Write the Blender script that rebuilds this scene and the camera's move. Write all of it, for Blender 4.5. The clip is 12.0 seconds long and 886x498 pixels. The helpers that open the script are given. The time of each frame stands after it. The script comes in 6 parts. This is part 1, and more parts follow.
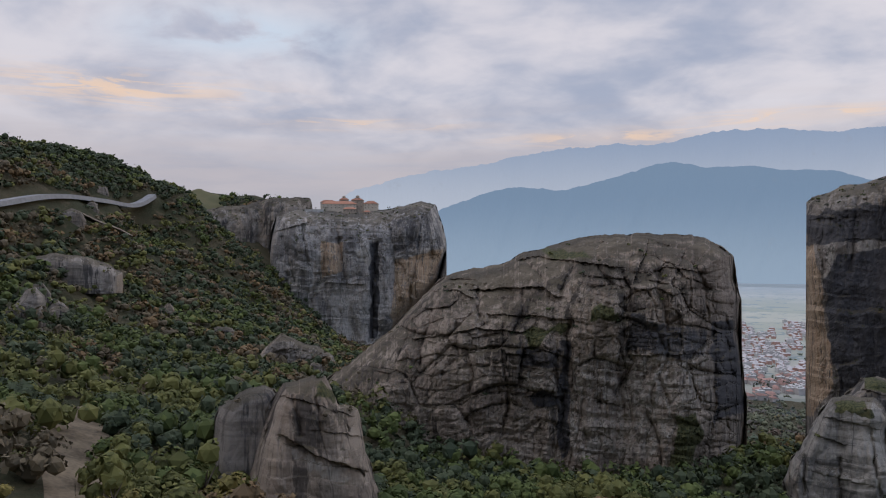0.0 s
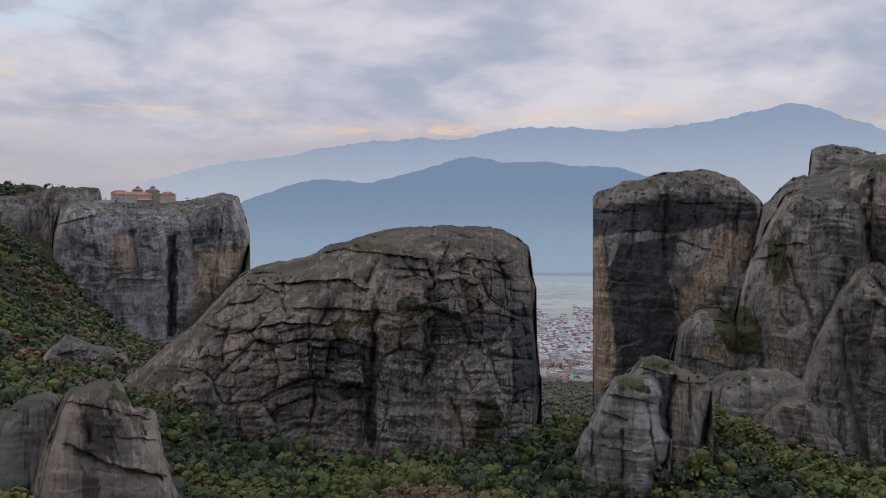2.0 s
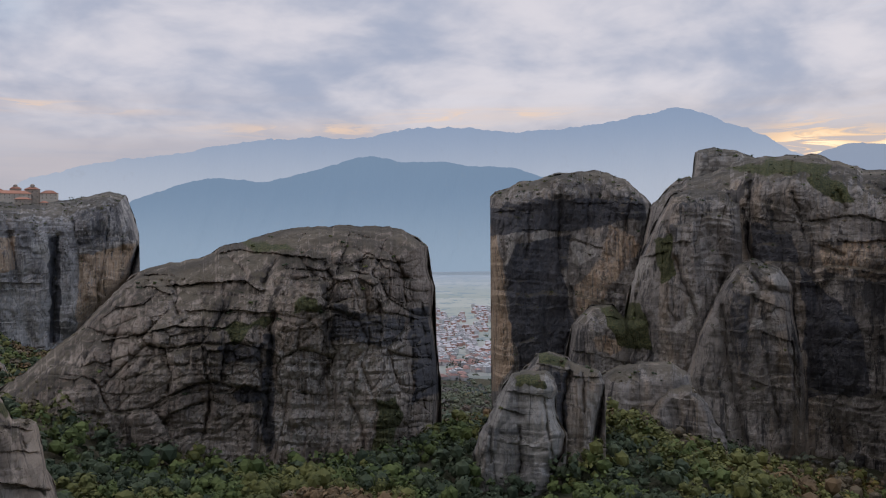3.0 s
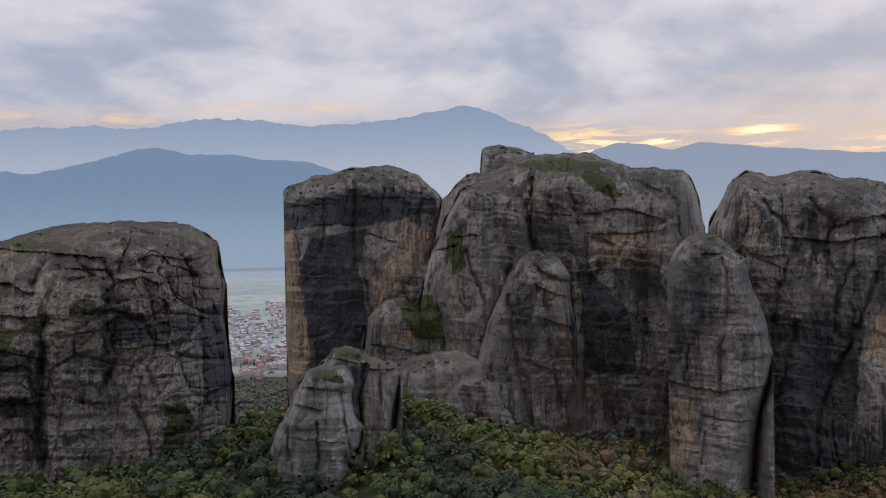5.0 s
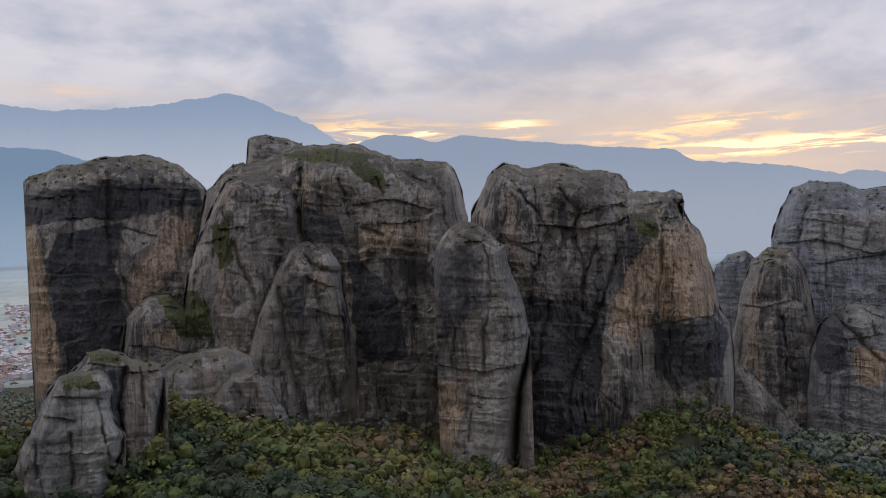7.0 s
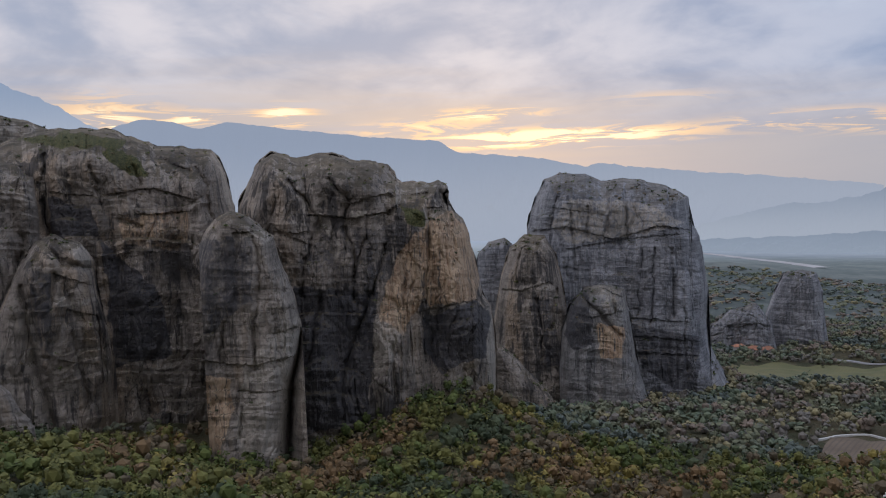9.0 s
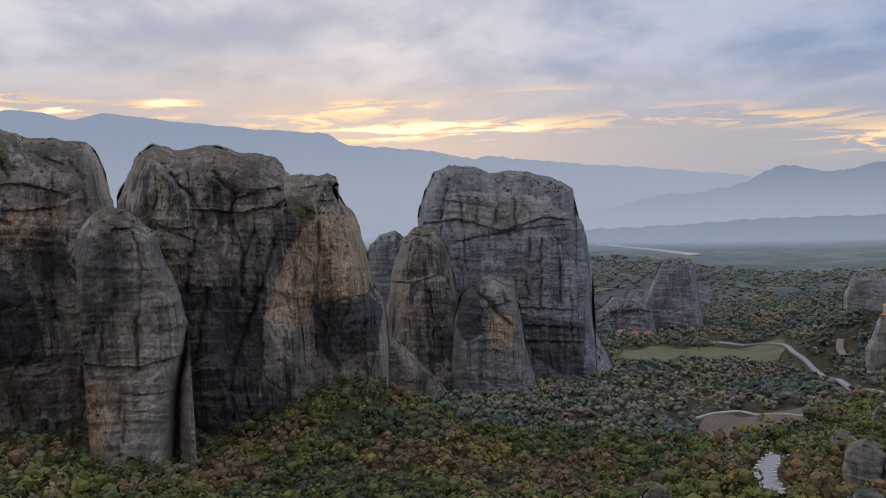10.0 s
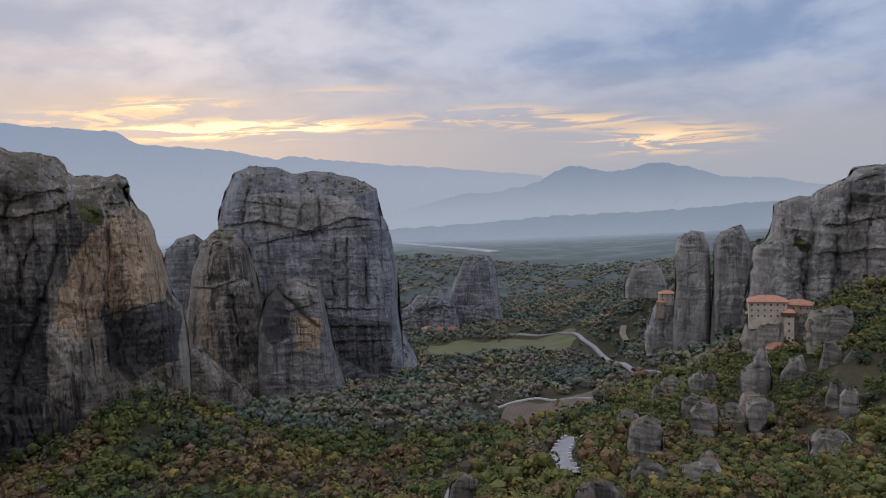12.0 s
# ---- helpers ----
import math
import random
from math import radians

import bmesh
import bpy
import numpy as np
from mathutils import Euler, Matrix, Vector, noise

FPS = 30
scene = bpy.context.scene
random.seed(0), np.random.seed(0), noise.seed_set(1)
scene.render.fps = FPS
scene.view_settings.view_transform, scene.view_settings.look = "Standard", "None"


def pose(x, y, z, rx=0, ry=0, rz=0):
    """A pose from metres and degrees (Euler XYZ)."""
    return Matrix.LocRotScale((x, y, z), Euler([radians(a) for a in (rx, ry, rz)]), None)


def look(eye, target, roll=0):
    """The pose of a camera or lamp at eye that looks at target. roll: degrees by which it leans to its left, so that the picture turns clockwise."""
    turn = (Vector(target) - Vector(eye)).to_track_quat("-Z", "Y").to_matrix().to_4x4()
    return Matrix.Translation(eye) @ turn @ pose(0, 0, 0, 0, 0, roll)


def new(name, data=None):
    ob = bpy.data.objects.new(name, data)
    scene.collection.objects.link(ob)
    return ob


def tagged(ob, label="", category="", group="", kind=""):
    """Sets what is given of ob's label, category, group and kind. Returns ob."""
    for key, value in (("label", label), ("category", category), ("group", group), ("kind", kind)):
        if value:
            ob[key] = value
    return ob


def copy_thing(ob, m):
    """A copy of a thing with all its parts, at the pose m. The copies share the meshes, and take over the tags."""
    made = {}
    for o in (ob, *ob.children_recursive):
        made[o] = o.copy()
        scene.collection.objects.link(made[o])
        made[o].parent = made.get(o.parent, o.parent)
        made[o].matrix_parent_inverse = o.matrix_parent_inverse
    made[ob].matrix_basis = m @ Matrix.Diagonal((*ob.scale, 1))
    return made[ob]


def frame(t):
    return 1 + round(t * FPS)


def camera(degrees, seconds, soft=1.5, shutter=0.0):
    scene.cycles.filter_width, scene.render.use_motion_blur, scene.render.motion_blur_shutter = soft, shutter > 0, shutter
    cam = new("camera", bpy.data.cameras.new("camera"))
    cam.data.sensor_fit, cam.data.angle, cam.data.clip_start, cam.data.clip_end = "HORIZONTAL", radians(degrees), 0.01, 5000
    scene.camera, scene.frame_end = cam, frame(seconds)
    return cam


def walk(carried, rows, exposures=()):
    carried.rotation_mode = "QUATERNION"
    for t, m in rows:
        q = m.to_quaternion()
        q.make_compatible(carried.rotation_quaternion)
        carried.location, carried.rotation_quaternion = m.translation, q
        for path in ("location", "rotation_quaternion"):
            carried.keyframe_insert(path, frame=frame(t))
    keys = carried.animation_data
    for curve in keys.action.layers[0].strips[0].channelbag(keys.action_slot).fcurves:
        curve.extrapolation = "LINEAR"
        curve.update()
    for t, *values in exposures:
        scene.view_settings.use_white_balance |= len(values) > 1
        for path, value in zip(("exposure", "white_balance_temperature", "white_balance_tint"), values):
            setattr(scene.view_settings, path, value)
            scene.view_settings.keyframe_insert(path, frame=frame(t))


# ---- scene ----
# camera: standing on a lookout rock, panning to the right on the spot
EYE = 300.0
cam = camera(57.6, 12.0, 1.1)
PATH = [
    (0.0, 0.00, 0.00, 0.00),
    (0.5, -2.98, -0.26, 0.04),
    (1.0, -6.71, -0.48, 0.18),
    (1.5, -10.45, -0.58, 0.25),
    (2.0, -13.72, -0.59, 0.35),
    (2.5, -17.06, -0.55, 0.47),
    (3.0, -20.89, -0.67, 0.62),
    (5.0, -35.40, -1.29, 1.19),
    (5.5, -39.54, -1.47, 1.42),
    (6.0, -43.57, -1.64, 1.61),
    (6.5, -47.49, -2.02, 1.72),
    (7.0, -51.64, -2.37, 1.93),
    (9.0, -67.87, -3.65, 1.97),
    (9.5, -71.99, -4.13, 2.13),
    (10.0, -75.64, -4.45, 2.33),
    (10.5, -79.29, -4.64, 2.47),
    (11.0, -82.92, -4.80, 2.54),
    (11.5, -86.37, -4.90, 2.54),
    (12.0, -89.48, -5.00, 2.56),
]
walk(cam, [(t, pose(0.3 * math.sin(radians(-y)), 0.3 * math.cos(radians(y)), EYE, 90 + p, r, y)) for t, y, p, r in PATH])

# ---- world, sun ----
SUN_AZ = 70.0
world = bpy.data.worlds.new("dusk_sky")
scene.world = world
world.use_nodes = True


class Nodes:
    """Short hand for building node trees."""

    def __init__(self, tree):
        self.tree = tree
        tree.nodes.clear()

    def put(self, v, socket):
        if isinstance(v, bpy.types.NodeSocket):
            self.tree.links.new(v, socket)
        else:
            socket.default_value = v

    def math(self, op, a, b=0.0, c=0.0, clamp=False):
        n = self.tree.nodes.new("ShaderNodeMath")
        n.operation, n.use_clamp = op, clamp
        for i, v in enumerate((a, b, c)):
            self.put(v, n.inputs[i])
        return n.outputs[0]

    def vmath(self, op, a, b=(0, 0, 0)):
        n = self.tree.nodes.new("ShaderNodeVectorMath")
        n.operation = op
        self.put(a, n.inputs[0])
        self.put(b, n.inputs[1])
        return n.outputs["Value"] if op in ("LENGTH", "DOT_PRODUCT", "DISTANCE") else n.outputs[0]

    def noise(self, v, scale, detail=4.0, rough=0.55, distort=0.0):
        n = self.tree.nodes.new("ShaderNodeTexNoise")
        self.put(v, n.inputs["Vector"])
        for k, val in (("Scale", scale), ("Detail", detail), ("Roughness", rough), ("Distortion", distort)):
            n.inputs[k].default_value = val
        return n.outputs["Fac"]

    def voronoi(self, v, scale, feature="F1"):
        n = self.tree.nodes.new("ShaderNodeTexVoronoi")
        n.feature = feature
        self.put(v, n.inputs["Vector"])
        n.inputs["Scale"].default_value = scale
        return n.outputs["Distance"]

    def ramp(self, v, lo, hi, a=0.0, b=1.0):
        n = self.tree.nodes.new("ShaderNodeMapRange")
        n.interpolation_type = "SMOOTHSTEP"
        for i, x in enumerate((v, lo, hi, a, b)):
            self.put(x, n.inputs[i])
        return n.outputs[0]

    def mix(self, f, a, b):
        n = self.tree.nodes.new("ShaderNodeMix")
        n.data_type = "RGBA"
        for v, k in ((f, 0), (a, 6), (b, 7)):
            if k > 0 and not isinstance(v, bpy.types.NodeSocket):
                v = (*v, 1.0)
            self.put(v, n.inputs[k])
        return n.outputs[2]

    def sep(self, v):
        n = self.tree.nodes.new("ShaderNodeSeparateXYZ")
        self.put(v, n.inputs[0])
        return n.outputs

    def comb(self, x, y, z):
        n = self.tree.nodes.new("ShaderNodeCombineXYZ")
        for i, v in enumerate((x, y, z)):
            self.put(v, n.inputs[i])
        return n.outputs[0]

    def spot(self, az, el, a0, e0, wa, we, soft=2.0):
        """A soft oval round the direction (a0, e0), in degrees."""
        x = self.math("DIVIDE", self.math("SUBTRACT", az, a0), wa)
        y = self.math("DIVIDE", self.math("SUBTRACT", el, e0), we)
        r = self.math("ADD", self.math("MULTIPLY", x, x), self.math("MULTIPLY", y, y))
        return self.math("POWER", 2.718, self.math("MULTIPLY", r, -1.0 * soft / 2))


N = Nodes(world.node_tree)
tree = world.node_tree
direction = tree.nodes.new("ShaderNodeTexCoord").outputs["Generated"]
dx, dy, dz = N.sep(direction)
az = N.math("MULTIPLY", N.math("ARCTAN2", dx, dy), 57.2958)
el = N.math("MULTIPLY", N.math("ARCSINE", dz), 57.2958)
sky = tree.nodes.new("ShaderNodeTexSky")
sky.sky_type, sky.sun_disc = "NISHITA", False
sky.sun_elevation, sky.sun_rotation = radians(5), radians(SUN_AZ)
clear = N.vmath("SCALE", sky.outputs[0])
clear.node.inputs["Scale"].default_value = 0.10
# a high overcast sheet in perspective, broken in places
up = N.math("ADD", N.math("MAXIMUM", dz, 0.0), 0.26)
sheet = N.comb(N.math("DIVIDE", dx, up), N.math("DIVIDE", dy, up), 0.0)
big = N.noise(sheet, 1.5, 5.0, 0.55, 0.4)
fine = N.noise(sheet, 4.6, 6.0, 0.55, 0.3)
body = N.math("ADD", N.math("MULTIPLY", big, 0.68), N.math("MULTIPLY", fine, 0.32))
north = N.ramp(az, 58.0, 108.0)
cloud = N.mix(N.ramp(body, 0.38, 0.62), N.mix(north, (0.39, 0.435, 0.57), (0.24, 0.33, 0.53)), N.mix(north, (0.72, 0.695, 0.76), (0.45, 0.515, 0.68)))
gap = N.math("MULTIPLY", N.ramp(N.noise(sheet, 1.4, 6.0, 0.6, 0.8), 0.60, 0.70), N.ramp(el, 9.0, 15.0))
upper = N.mix(N.math("MULTIPLY", gap, 0.75), cloud, (0.66, 0.74, 0.88))
# the low sky: grey rose to the south, warmer round the hidden sun
streak = N.noise(N.comb(N.math("MULTIPLY", az, 0.045), N.math("MULTIPLY", el, 0.55), 3.0), 1.0, 6.0, 0.6, 0.5)
sunward = N.spot(az, el, SUN_AZ - 4, 3.0, 34.0, 60.0)
low = N.mix(sunward, (0.52, 0.485, 0.535), (0.55, 0.48, 0.475))
low = N.mix(N.math("MULTIPLY", north, 0.6), low, (0.39, 0.415, 0.51))
low = N.mix(N.ramp(streak, 0.42, 0.66), low, (0.45, 0.44, 0.51))
belt = N.ramp(N.math("ADD", N.math("ADD", el, N.math("MULTIPLY", north, 3.0)), N.math("MULTIPLY", streak, 6.0)), 14.0, 7.5)
colour = N.mix(N.math("MULTIPLY", belt, 0.9), upper, low)
# dull blue haze at the very horizon
colour = N.mix(N.ramp(el, 5.0, -1.0), colour, (0.40, 0.43, 0.50))
# gaps of bright evening light between the low cloud bars
bars = N.ramp(N.noise(N.comb(N.math("MULTIPLY", az, 0.16), N.math("MULTIPLY", el, 1.5), 7.0), 1.0, 6.0, 0.62, 0.9), 0.46, 0.58)
total = None
for a0, e0, wa, we, amount in ((75.5, 3.9, 8.0, 0.6, 1.9), (71.0, 5.7, 4.0, 0.5, 0.9), (57.0, 6.0, 2.0, 0.7, 1.3), (45.6, 5.6, 3.4, 1.5, 1.0), (51.4, 5.6, 2.0, 0.7, 1.2),
                               (92.5, 4.3, 5.0, 0.6, 0.55), (99.0, 3.5, 5.0, 0.5, 0.5), (105.0, 2.0, 5.0, 0.9, 0.8), (65.5, 4.9, 4.0, 0.5, 0.7), (83.0, 6.3, 4.0, 0.5, 0.3)):
    s = N.math("MULTIPLY", N.spot(az, el, a0, e0, wa, we), amount)
    total = s if total is None else N.math("ADD", total, s)
glow = N.math("MULTIPLY", total, N.math("ADD", N.math("MULTIPLY", bars, 0.9), 0.07), clamp=True)
colour = N.mix(N.ramp(glow, 0.0, 0.55), colour, (0.95, 0.66, 0.44))
colour = N.mix(N.ramp(glow, 0.4, 1.0), colour, (1.25, 1.03, 0.72))
faint = None
for a0, e0, wa, we in ((11.5, 7.7, 6.0, 0.5), (-6.0, 8.7, 6.0, 0.35), (-22.0, 10.5, 8.0, 1.0), (24.0, 8.6, 6.0, 0.5)):
    s = N.spot(az, el, a0, e0, wa, we)
    faint = s if faint is None else N.math("ADD", faint, s)
colour = N.mix(N.math("MULTIPLY", faint, N.math("ADD", N.math("MULTIPLY", bars, 0.6), 0.2)), colour, (0.92, 0.66, 0.48))
blue = N.math("MULTIPLY", N.spot(az, el, -14.5, 14.6, 7.0, 1.5), N.ramp(fine, 0.38, 0.55))
colour = N.mix(blue, colour, (0.62, 0.72, 0.86))
colour = N.mix(0.06, colour, clear)
back = tree.nodes.new("ShaderNodeBackground")
N.put(colour, back.inputs["Color"])
back.inputs["Strength"].default_value = 1.0
# an overcast sky is brightest overhead
N.put(N.ramp(el, 18.0, 60.0, 1.0, 2.25), back.inputs["Strength"])
tree.links.new(back.outputs[0], tree.nodes.new("ShaderNodeOutputWorld").inputs["Surface"])

lamp = bpy.data.lights.new("sun", "SUN")
lamp.energy, lamp.angle, lamp.color = 0.5, radians(14), (1.0, 0.82, 0.62)
sun = new("sun", lamp)
sun_way = Vector((math.sin(radians(SUN_AZ)) * math.cos(radians(9)), math.cos(radians(SUN_AZ)) * math.cos(radians(9)), math.sin(radians(9))))
sun.matrix_world = look(sun_way * 1000 + Vector((0, 0, 600)), (0, 0, 600))

# ---- materials ----


def material(name):
    m = bpy.data.materials.new(name)
    m.use_nodes = True
    n = Nodes(m.node_tree)
    out = m.node_tree.nodes.new("ShaderNodeOutputMaterial")
    b = m.node_tree.nodes.new("ShaderNodeBsdfPrincipled")
    m.node_tree.links.new(b.outputs[0], out.inputs["Surface"])
    b.inputs["Roughness"].default_value = 0.9
    b.inputs["Specular IOR Level"].default_value = 0.2
    return m, n, b, out


def bump(n, b, height, distance, strength=0.6):
    k = n.tree.nodes.new("ShaderNodeBump")
    k.inputs["Strength"].default_value, k.inputs["Distance"].default_value = strength, distance
    n.put(height, k.inputs["Height"])
    n.put(k.outputs[0], b.inputs["Normal"])


def plain(name, colour, rough=0.85, scale=0.5, vary=0.25, per_object=0.0):
    """A painted, plastered or tiled surface with blotches at two sizes."""
    m, n, b, out = material(name)
    at = n.tree.nodes.new("ShaderNodeNewGeometry").outputs["Position"]
    f = n.math("ADD", n.math("MULTIPLY", n.noise(at, scale, 3), 0.6), n.math("MULTIPLY", n.noise(at, scale * 7, 4), 0.4))
    if per_object:
        f = n.math("ADD", f, n.math("MULTIPLY", n.math("SUBTRACT", n.tree.nodes.new("ShaderNodeObjectInfo").outputs["Random"], 0.5), per_object))
    n.put(n.mix(n.ramp(f, 0.3, 0.7), [c * (1 - vary) for c in colour], [min(1, c * (1 + vary)) for c in colour]), b.inputs["Base Color"])
    b.inputs["Roughness"].default_value = rough
    return m


def rock_material(name, dark, mid, light, tan, streaks=0.6, layers=0.3, tan_amount=0.35, moss=0.7):
    """Conglomerate: bedded, with black water streaks, bare tan scars and turf that darkens the level parts."""
    m, n, b, out = material(name)
    geo = n.tree.nodes.new("ShaderNodeNewGeometry")
    at = geo.outputs["Position"]
    x, y, z = n.sep(at)
    upright = n.comb(x, y, n.math("MULTIPLY", z, 0.07))
    flat = n.comb(n.math("MULTIPLY", x, 0.06), n.math("MULTIPLY", y, 0.06), z)
    blotch = n.noise(at, 0.03, 5, 0.6, 0.5)
    grain = n.noise(at, 0.9, 6, 0.65)
    pits = n.noise(at, 0.28, 5, 0.7)
    c = n.mix(n.ramp(blotch, 0.38, 0.62), mid, light)
    zone = n.noise(n.comb(x, y, n.math("MULTIPLY", z, 0.22)), 0.055, 6, 0.65, 0.15)
    c = n.mix(n.math("MULTIPLY", n.ramp(zone, 0.52, 0.56), 0.5), c, [v * 0.5 for v in mid])
    c = n.mix(n.math("MULTIPLY", n.ramp(zone, 0.43, 0.39), 0.55), c, light)
    c = n.mix(n.math("MULTIPLY", n.ramp(n.noise(upright, 0.04, 5, 0.65, 0.2), 0.52, 0.64), tan_amount), c, tan)
    bed = n.noise(flat, 0.42, 5, 0.7, 0.2)
    c = n.mix(n.math("MULTIPLY", n.ramp(bed, 0.48, 0.62), layers), c, light)
    c = n.mix(n.math("MULTIPLY", n.ramp(bed, 0.46, 0.36), layers), c, dark)
    ragged = n.math("ADD", n.math("MULTIPLY", n.noise(upright, 0.16, 6, 0.7, 0.4), 0.6), n.math("MULTIPLY", n.noise(at, 0.3, 5, 0.7), 0.4))

    def zone(kind, reach=0.95):
        a = n.tree.nodes.new("ShaderNodeAttribute")
        a.attribute_name = kind
        return n.ramp(n.math("ADD", a.outputs["Fac"], n.math("MULTIPLY", n.math("SUBTRACT", ragged, 0.5), 1.3)), 0.34, 0.62, 0.0, reach)

    bare, paled, darkened = zone("sand", 0.85), zone("pale_lit", 0.8), zone("stain_shade", 0.9)
    rust = n.mix(n.ramp(n.noise(upright, 0.35, 5, 0.65, 0.1), 0.42, 0.6), SAND, (0.34, 0.225, 0.14))
    rust = n.mix(n.ramp(n.noise(n.comb(x, y, n.math("MULTIPLY", z, 0.03)), 0.6, 4, 0.6), 0.54, 0.64), rust, [v * 0.6 for v in mid])
    c = n.mix(bare, c, rust)
    # pale stone, and the lit tops of ledges painted as paler strips
    c = n.mix(paled, c, n.mix(n.ramp(pits, 0.45, 0.62), PALE_LIT, light))
    streaks = n.math("MULTIPLY", n.math("SUBTRACT", 1.0, n.math("MULTIPLY", n.math("MAXIMUM", bare, paled), 0.75)), streaks)
    run = n.math("ADD", n.math("MULTIPLY", n.noise(upright, 0.14, 6, 0.7, 0.1), 0.62), n.math("MULTIPLY", n.noise(at, 0.022, 3, 0.5), 0.38))
    c = n.mix(n.math("MULTIPLY", n.ramp(run, 0.52, 0.565), streaks), c, dark)
    c = n.mix(n.math("MULTIPLY", n.ramp(n.noise(upright, 0.45, 5, 0.7, 0.0), 0.56, 0.64), n.math("MULTIPLY", streaks, 0.6)), c, dark)
    c = n.mix(n.math("MULTIPLY", n.ramp(n.noise(upright, 0.3, 4, 0.65, 0.0), 0.4, 0.32), 0.35), c, light)
    # black water stains, and shade painted into recesses and under overhangs
    c = n.mix(darkened, c, n.mix(n.ramp(pits, 0.45, 0.65), STAIN_SHADE, (0.08, 0.077, 0.077)))
    # joints: long upright cracks and short cross breaks
    bent = n.vmath("ADD", at, n.vmath("SCALE", n.tree.nodes.new("ShaderNodeTexNoise").outputs["Color"]))
    wob = bent.node.inputs[1].links[0].from_node
    wob.inputs["Scale"].default_value = 7.0
    wav = wob.inputs[0].links[0].from_node
    n.put(at, wav.inputs["Vector"])
    wav.inputs["Scale"].default_value = 0.05
    wav.inputs["Detail"].default_value = 4.0
    long_ = n.voronoi(n.vmath("MULTIPLY", bent, (0.10, 0.10, 0.022)), 1.0, "DISTANCE_TO_EDGE")
    short = n.voronoi(n.vmath("MULTIPLY", bent, (0.26, 0.26, 0.11)), 1.0, "DISTANCE_TO_EDGE")
    where = n.ramp(n.noise(at, 0.045, 3), 0.42, 0.58)
    crack = n.math("MAXIMUM", n.math("MULTIPLY", n.ramp(long_, 0.03, 0.0), where), n.math("MULTIPLY", n.math("MULTIPLY", n.ramp(short, 0.035, 0.0), where), 0.3))
    c = n.mix(n.math("MULTIPLY", crack, 0.6), c, [v * 0.75 for v in dark])
    c = n.mix(n.math("MULTIPLY", n.ramp(pits, 0.56, 0.72), 0.5), c, dark)
    c = n.mix(n.math("MULTIPLY", n.ramp(grain, 0.56, 0.72), 0.14), c, light)
    level = n.math("ADD", n.sep(geo.outputs["Normal"])[2], n.math("MULTIPLY", n.math("SUBTRACT", n.noise(at, 0.11, 5, 0.65), 0.5), 1.7))
    turf = n.mix(n.ramp(blotch, 0.4, 0.6), (0.044, 0.037, 0.024), (0.085, 0.068, 0.042))
    # turf and lichen, also painted dark here to hold down the overhead skylight
    c = n.mix(n.math("MULTIPLY", n.ramp(level, 0.48, 0.92), moss), c, turf)
    c = n.mix(zone("turf"), c, n.mix(n.ramp(grain, 0.4, 0.6), (0.03, 0.036, 0.014), (0.085, 0.082, 0.032)))
    n.put(c, b.inputs["Base Color"])
    b.inputs["Roughness"].default_value = 0.93
    h = n.math("ADD", n.math("MULTIPLY", grain, 0.6), n.math("ADD", n.math("MULTIPLY", pits, 0.9), n.math("MULTIPLY", bed, 0.4)))
    h = n.math("SUBTRACT", h, n.math("MULTIPLY", crack, 0.8))
    bump(n, b, h, 0.45, 0.6)
    return m


def foliage(name, a, c):
    m, n, b, out = material(name)
    geo = n.tree.nodes.new("ShaderNodeNewGeometry")
    f = n.math("ADD", n.math("MULTIPLY", geo.outputs["Random Per Island"], 0.55), n.math("MULTIPLY", n.noise(geo.outputs["Position"], 0.12, 3), 0.5))
    n.put(n.mix(n.ramp(f, 0.2, 0.85), a, c), b.inputs["Base Color"])
    b.inputs["Roughness"].default_value = 0.75
    return m


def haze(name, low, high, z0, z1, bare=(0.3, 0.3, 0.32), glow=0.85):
    """Distant range as a softly glowing backdrop, with air haze painted paler towards its foot."""
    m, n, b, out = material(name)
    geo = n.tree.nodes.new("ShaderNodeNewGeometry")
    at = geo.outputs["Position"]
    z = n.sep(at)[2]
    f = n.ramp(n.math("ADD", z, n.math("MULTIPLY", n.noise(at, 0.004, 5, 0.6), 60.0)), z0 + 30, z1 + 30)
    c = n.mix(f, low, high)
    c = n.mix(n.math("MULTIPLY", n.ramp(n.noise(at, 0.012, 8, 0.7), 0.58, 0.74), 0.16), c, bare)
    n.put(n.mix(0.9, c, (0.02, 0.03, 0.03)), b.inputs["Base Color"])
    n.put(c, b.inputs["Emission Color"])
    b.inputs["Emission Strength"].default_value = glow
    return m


SAND, PALE_LIT, STAIN_SHADE = (0.44, 0.325, 0.215), (0.37, 0.335, 0.285), (0.05, 0.05, 0.056)
BLACK, GREYS = (0.05, 0.047, 0.046), ((0.165, 0.142, 0.12), (0.29, 0.254, 0.216))
BROWN = rock_material("brown_conglomerate", (0.05, 0.042, 0.036), (0.195, 0.152, 0.118), (0.33, 0.27, 0.213), (0.3, 0.215, 0.145), 0.85, 0.3, 0.4, 0.85)
GREY = rock_material("grey_conglomerate", BLACK, *GREYS, SAND, 0.88, 0.35, 0.4, 0.8)
OCHRE = rock_material("ochre_faced_conglomerate", BLACK, *GREYS, SAND, 0.9, 0.3, 0.25, 0.8)
STAINED = rock_material("water_stained_conglomerate", BLACK, *GREYS, SAND, 0.7, 0.3, 0.3, 0.8)
TOWER = rock_material("tower_conglomerate", BLACK, *GREYS, SAND, 0.6, 0.5, 0.3, 0.8)
BUTTRESS = rock_material("buttress_conglomerate", BLACK, *GREYS, SAND, 0.88, 0.35, 0.4, 0.8)
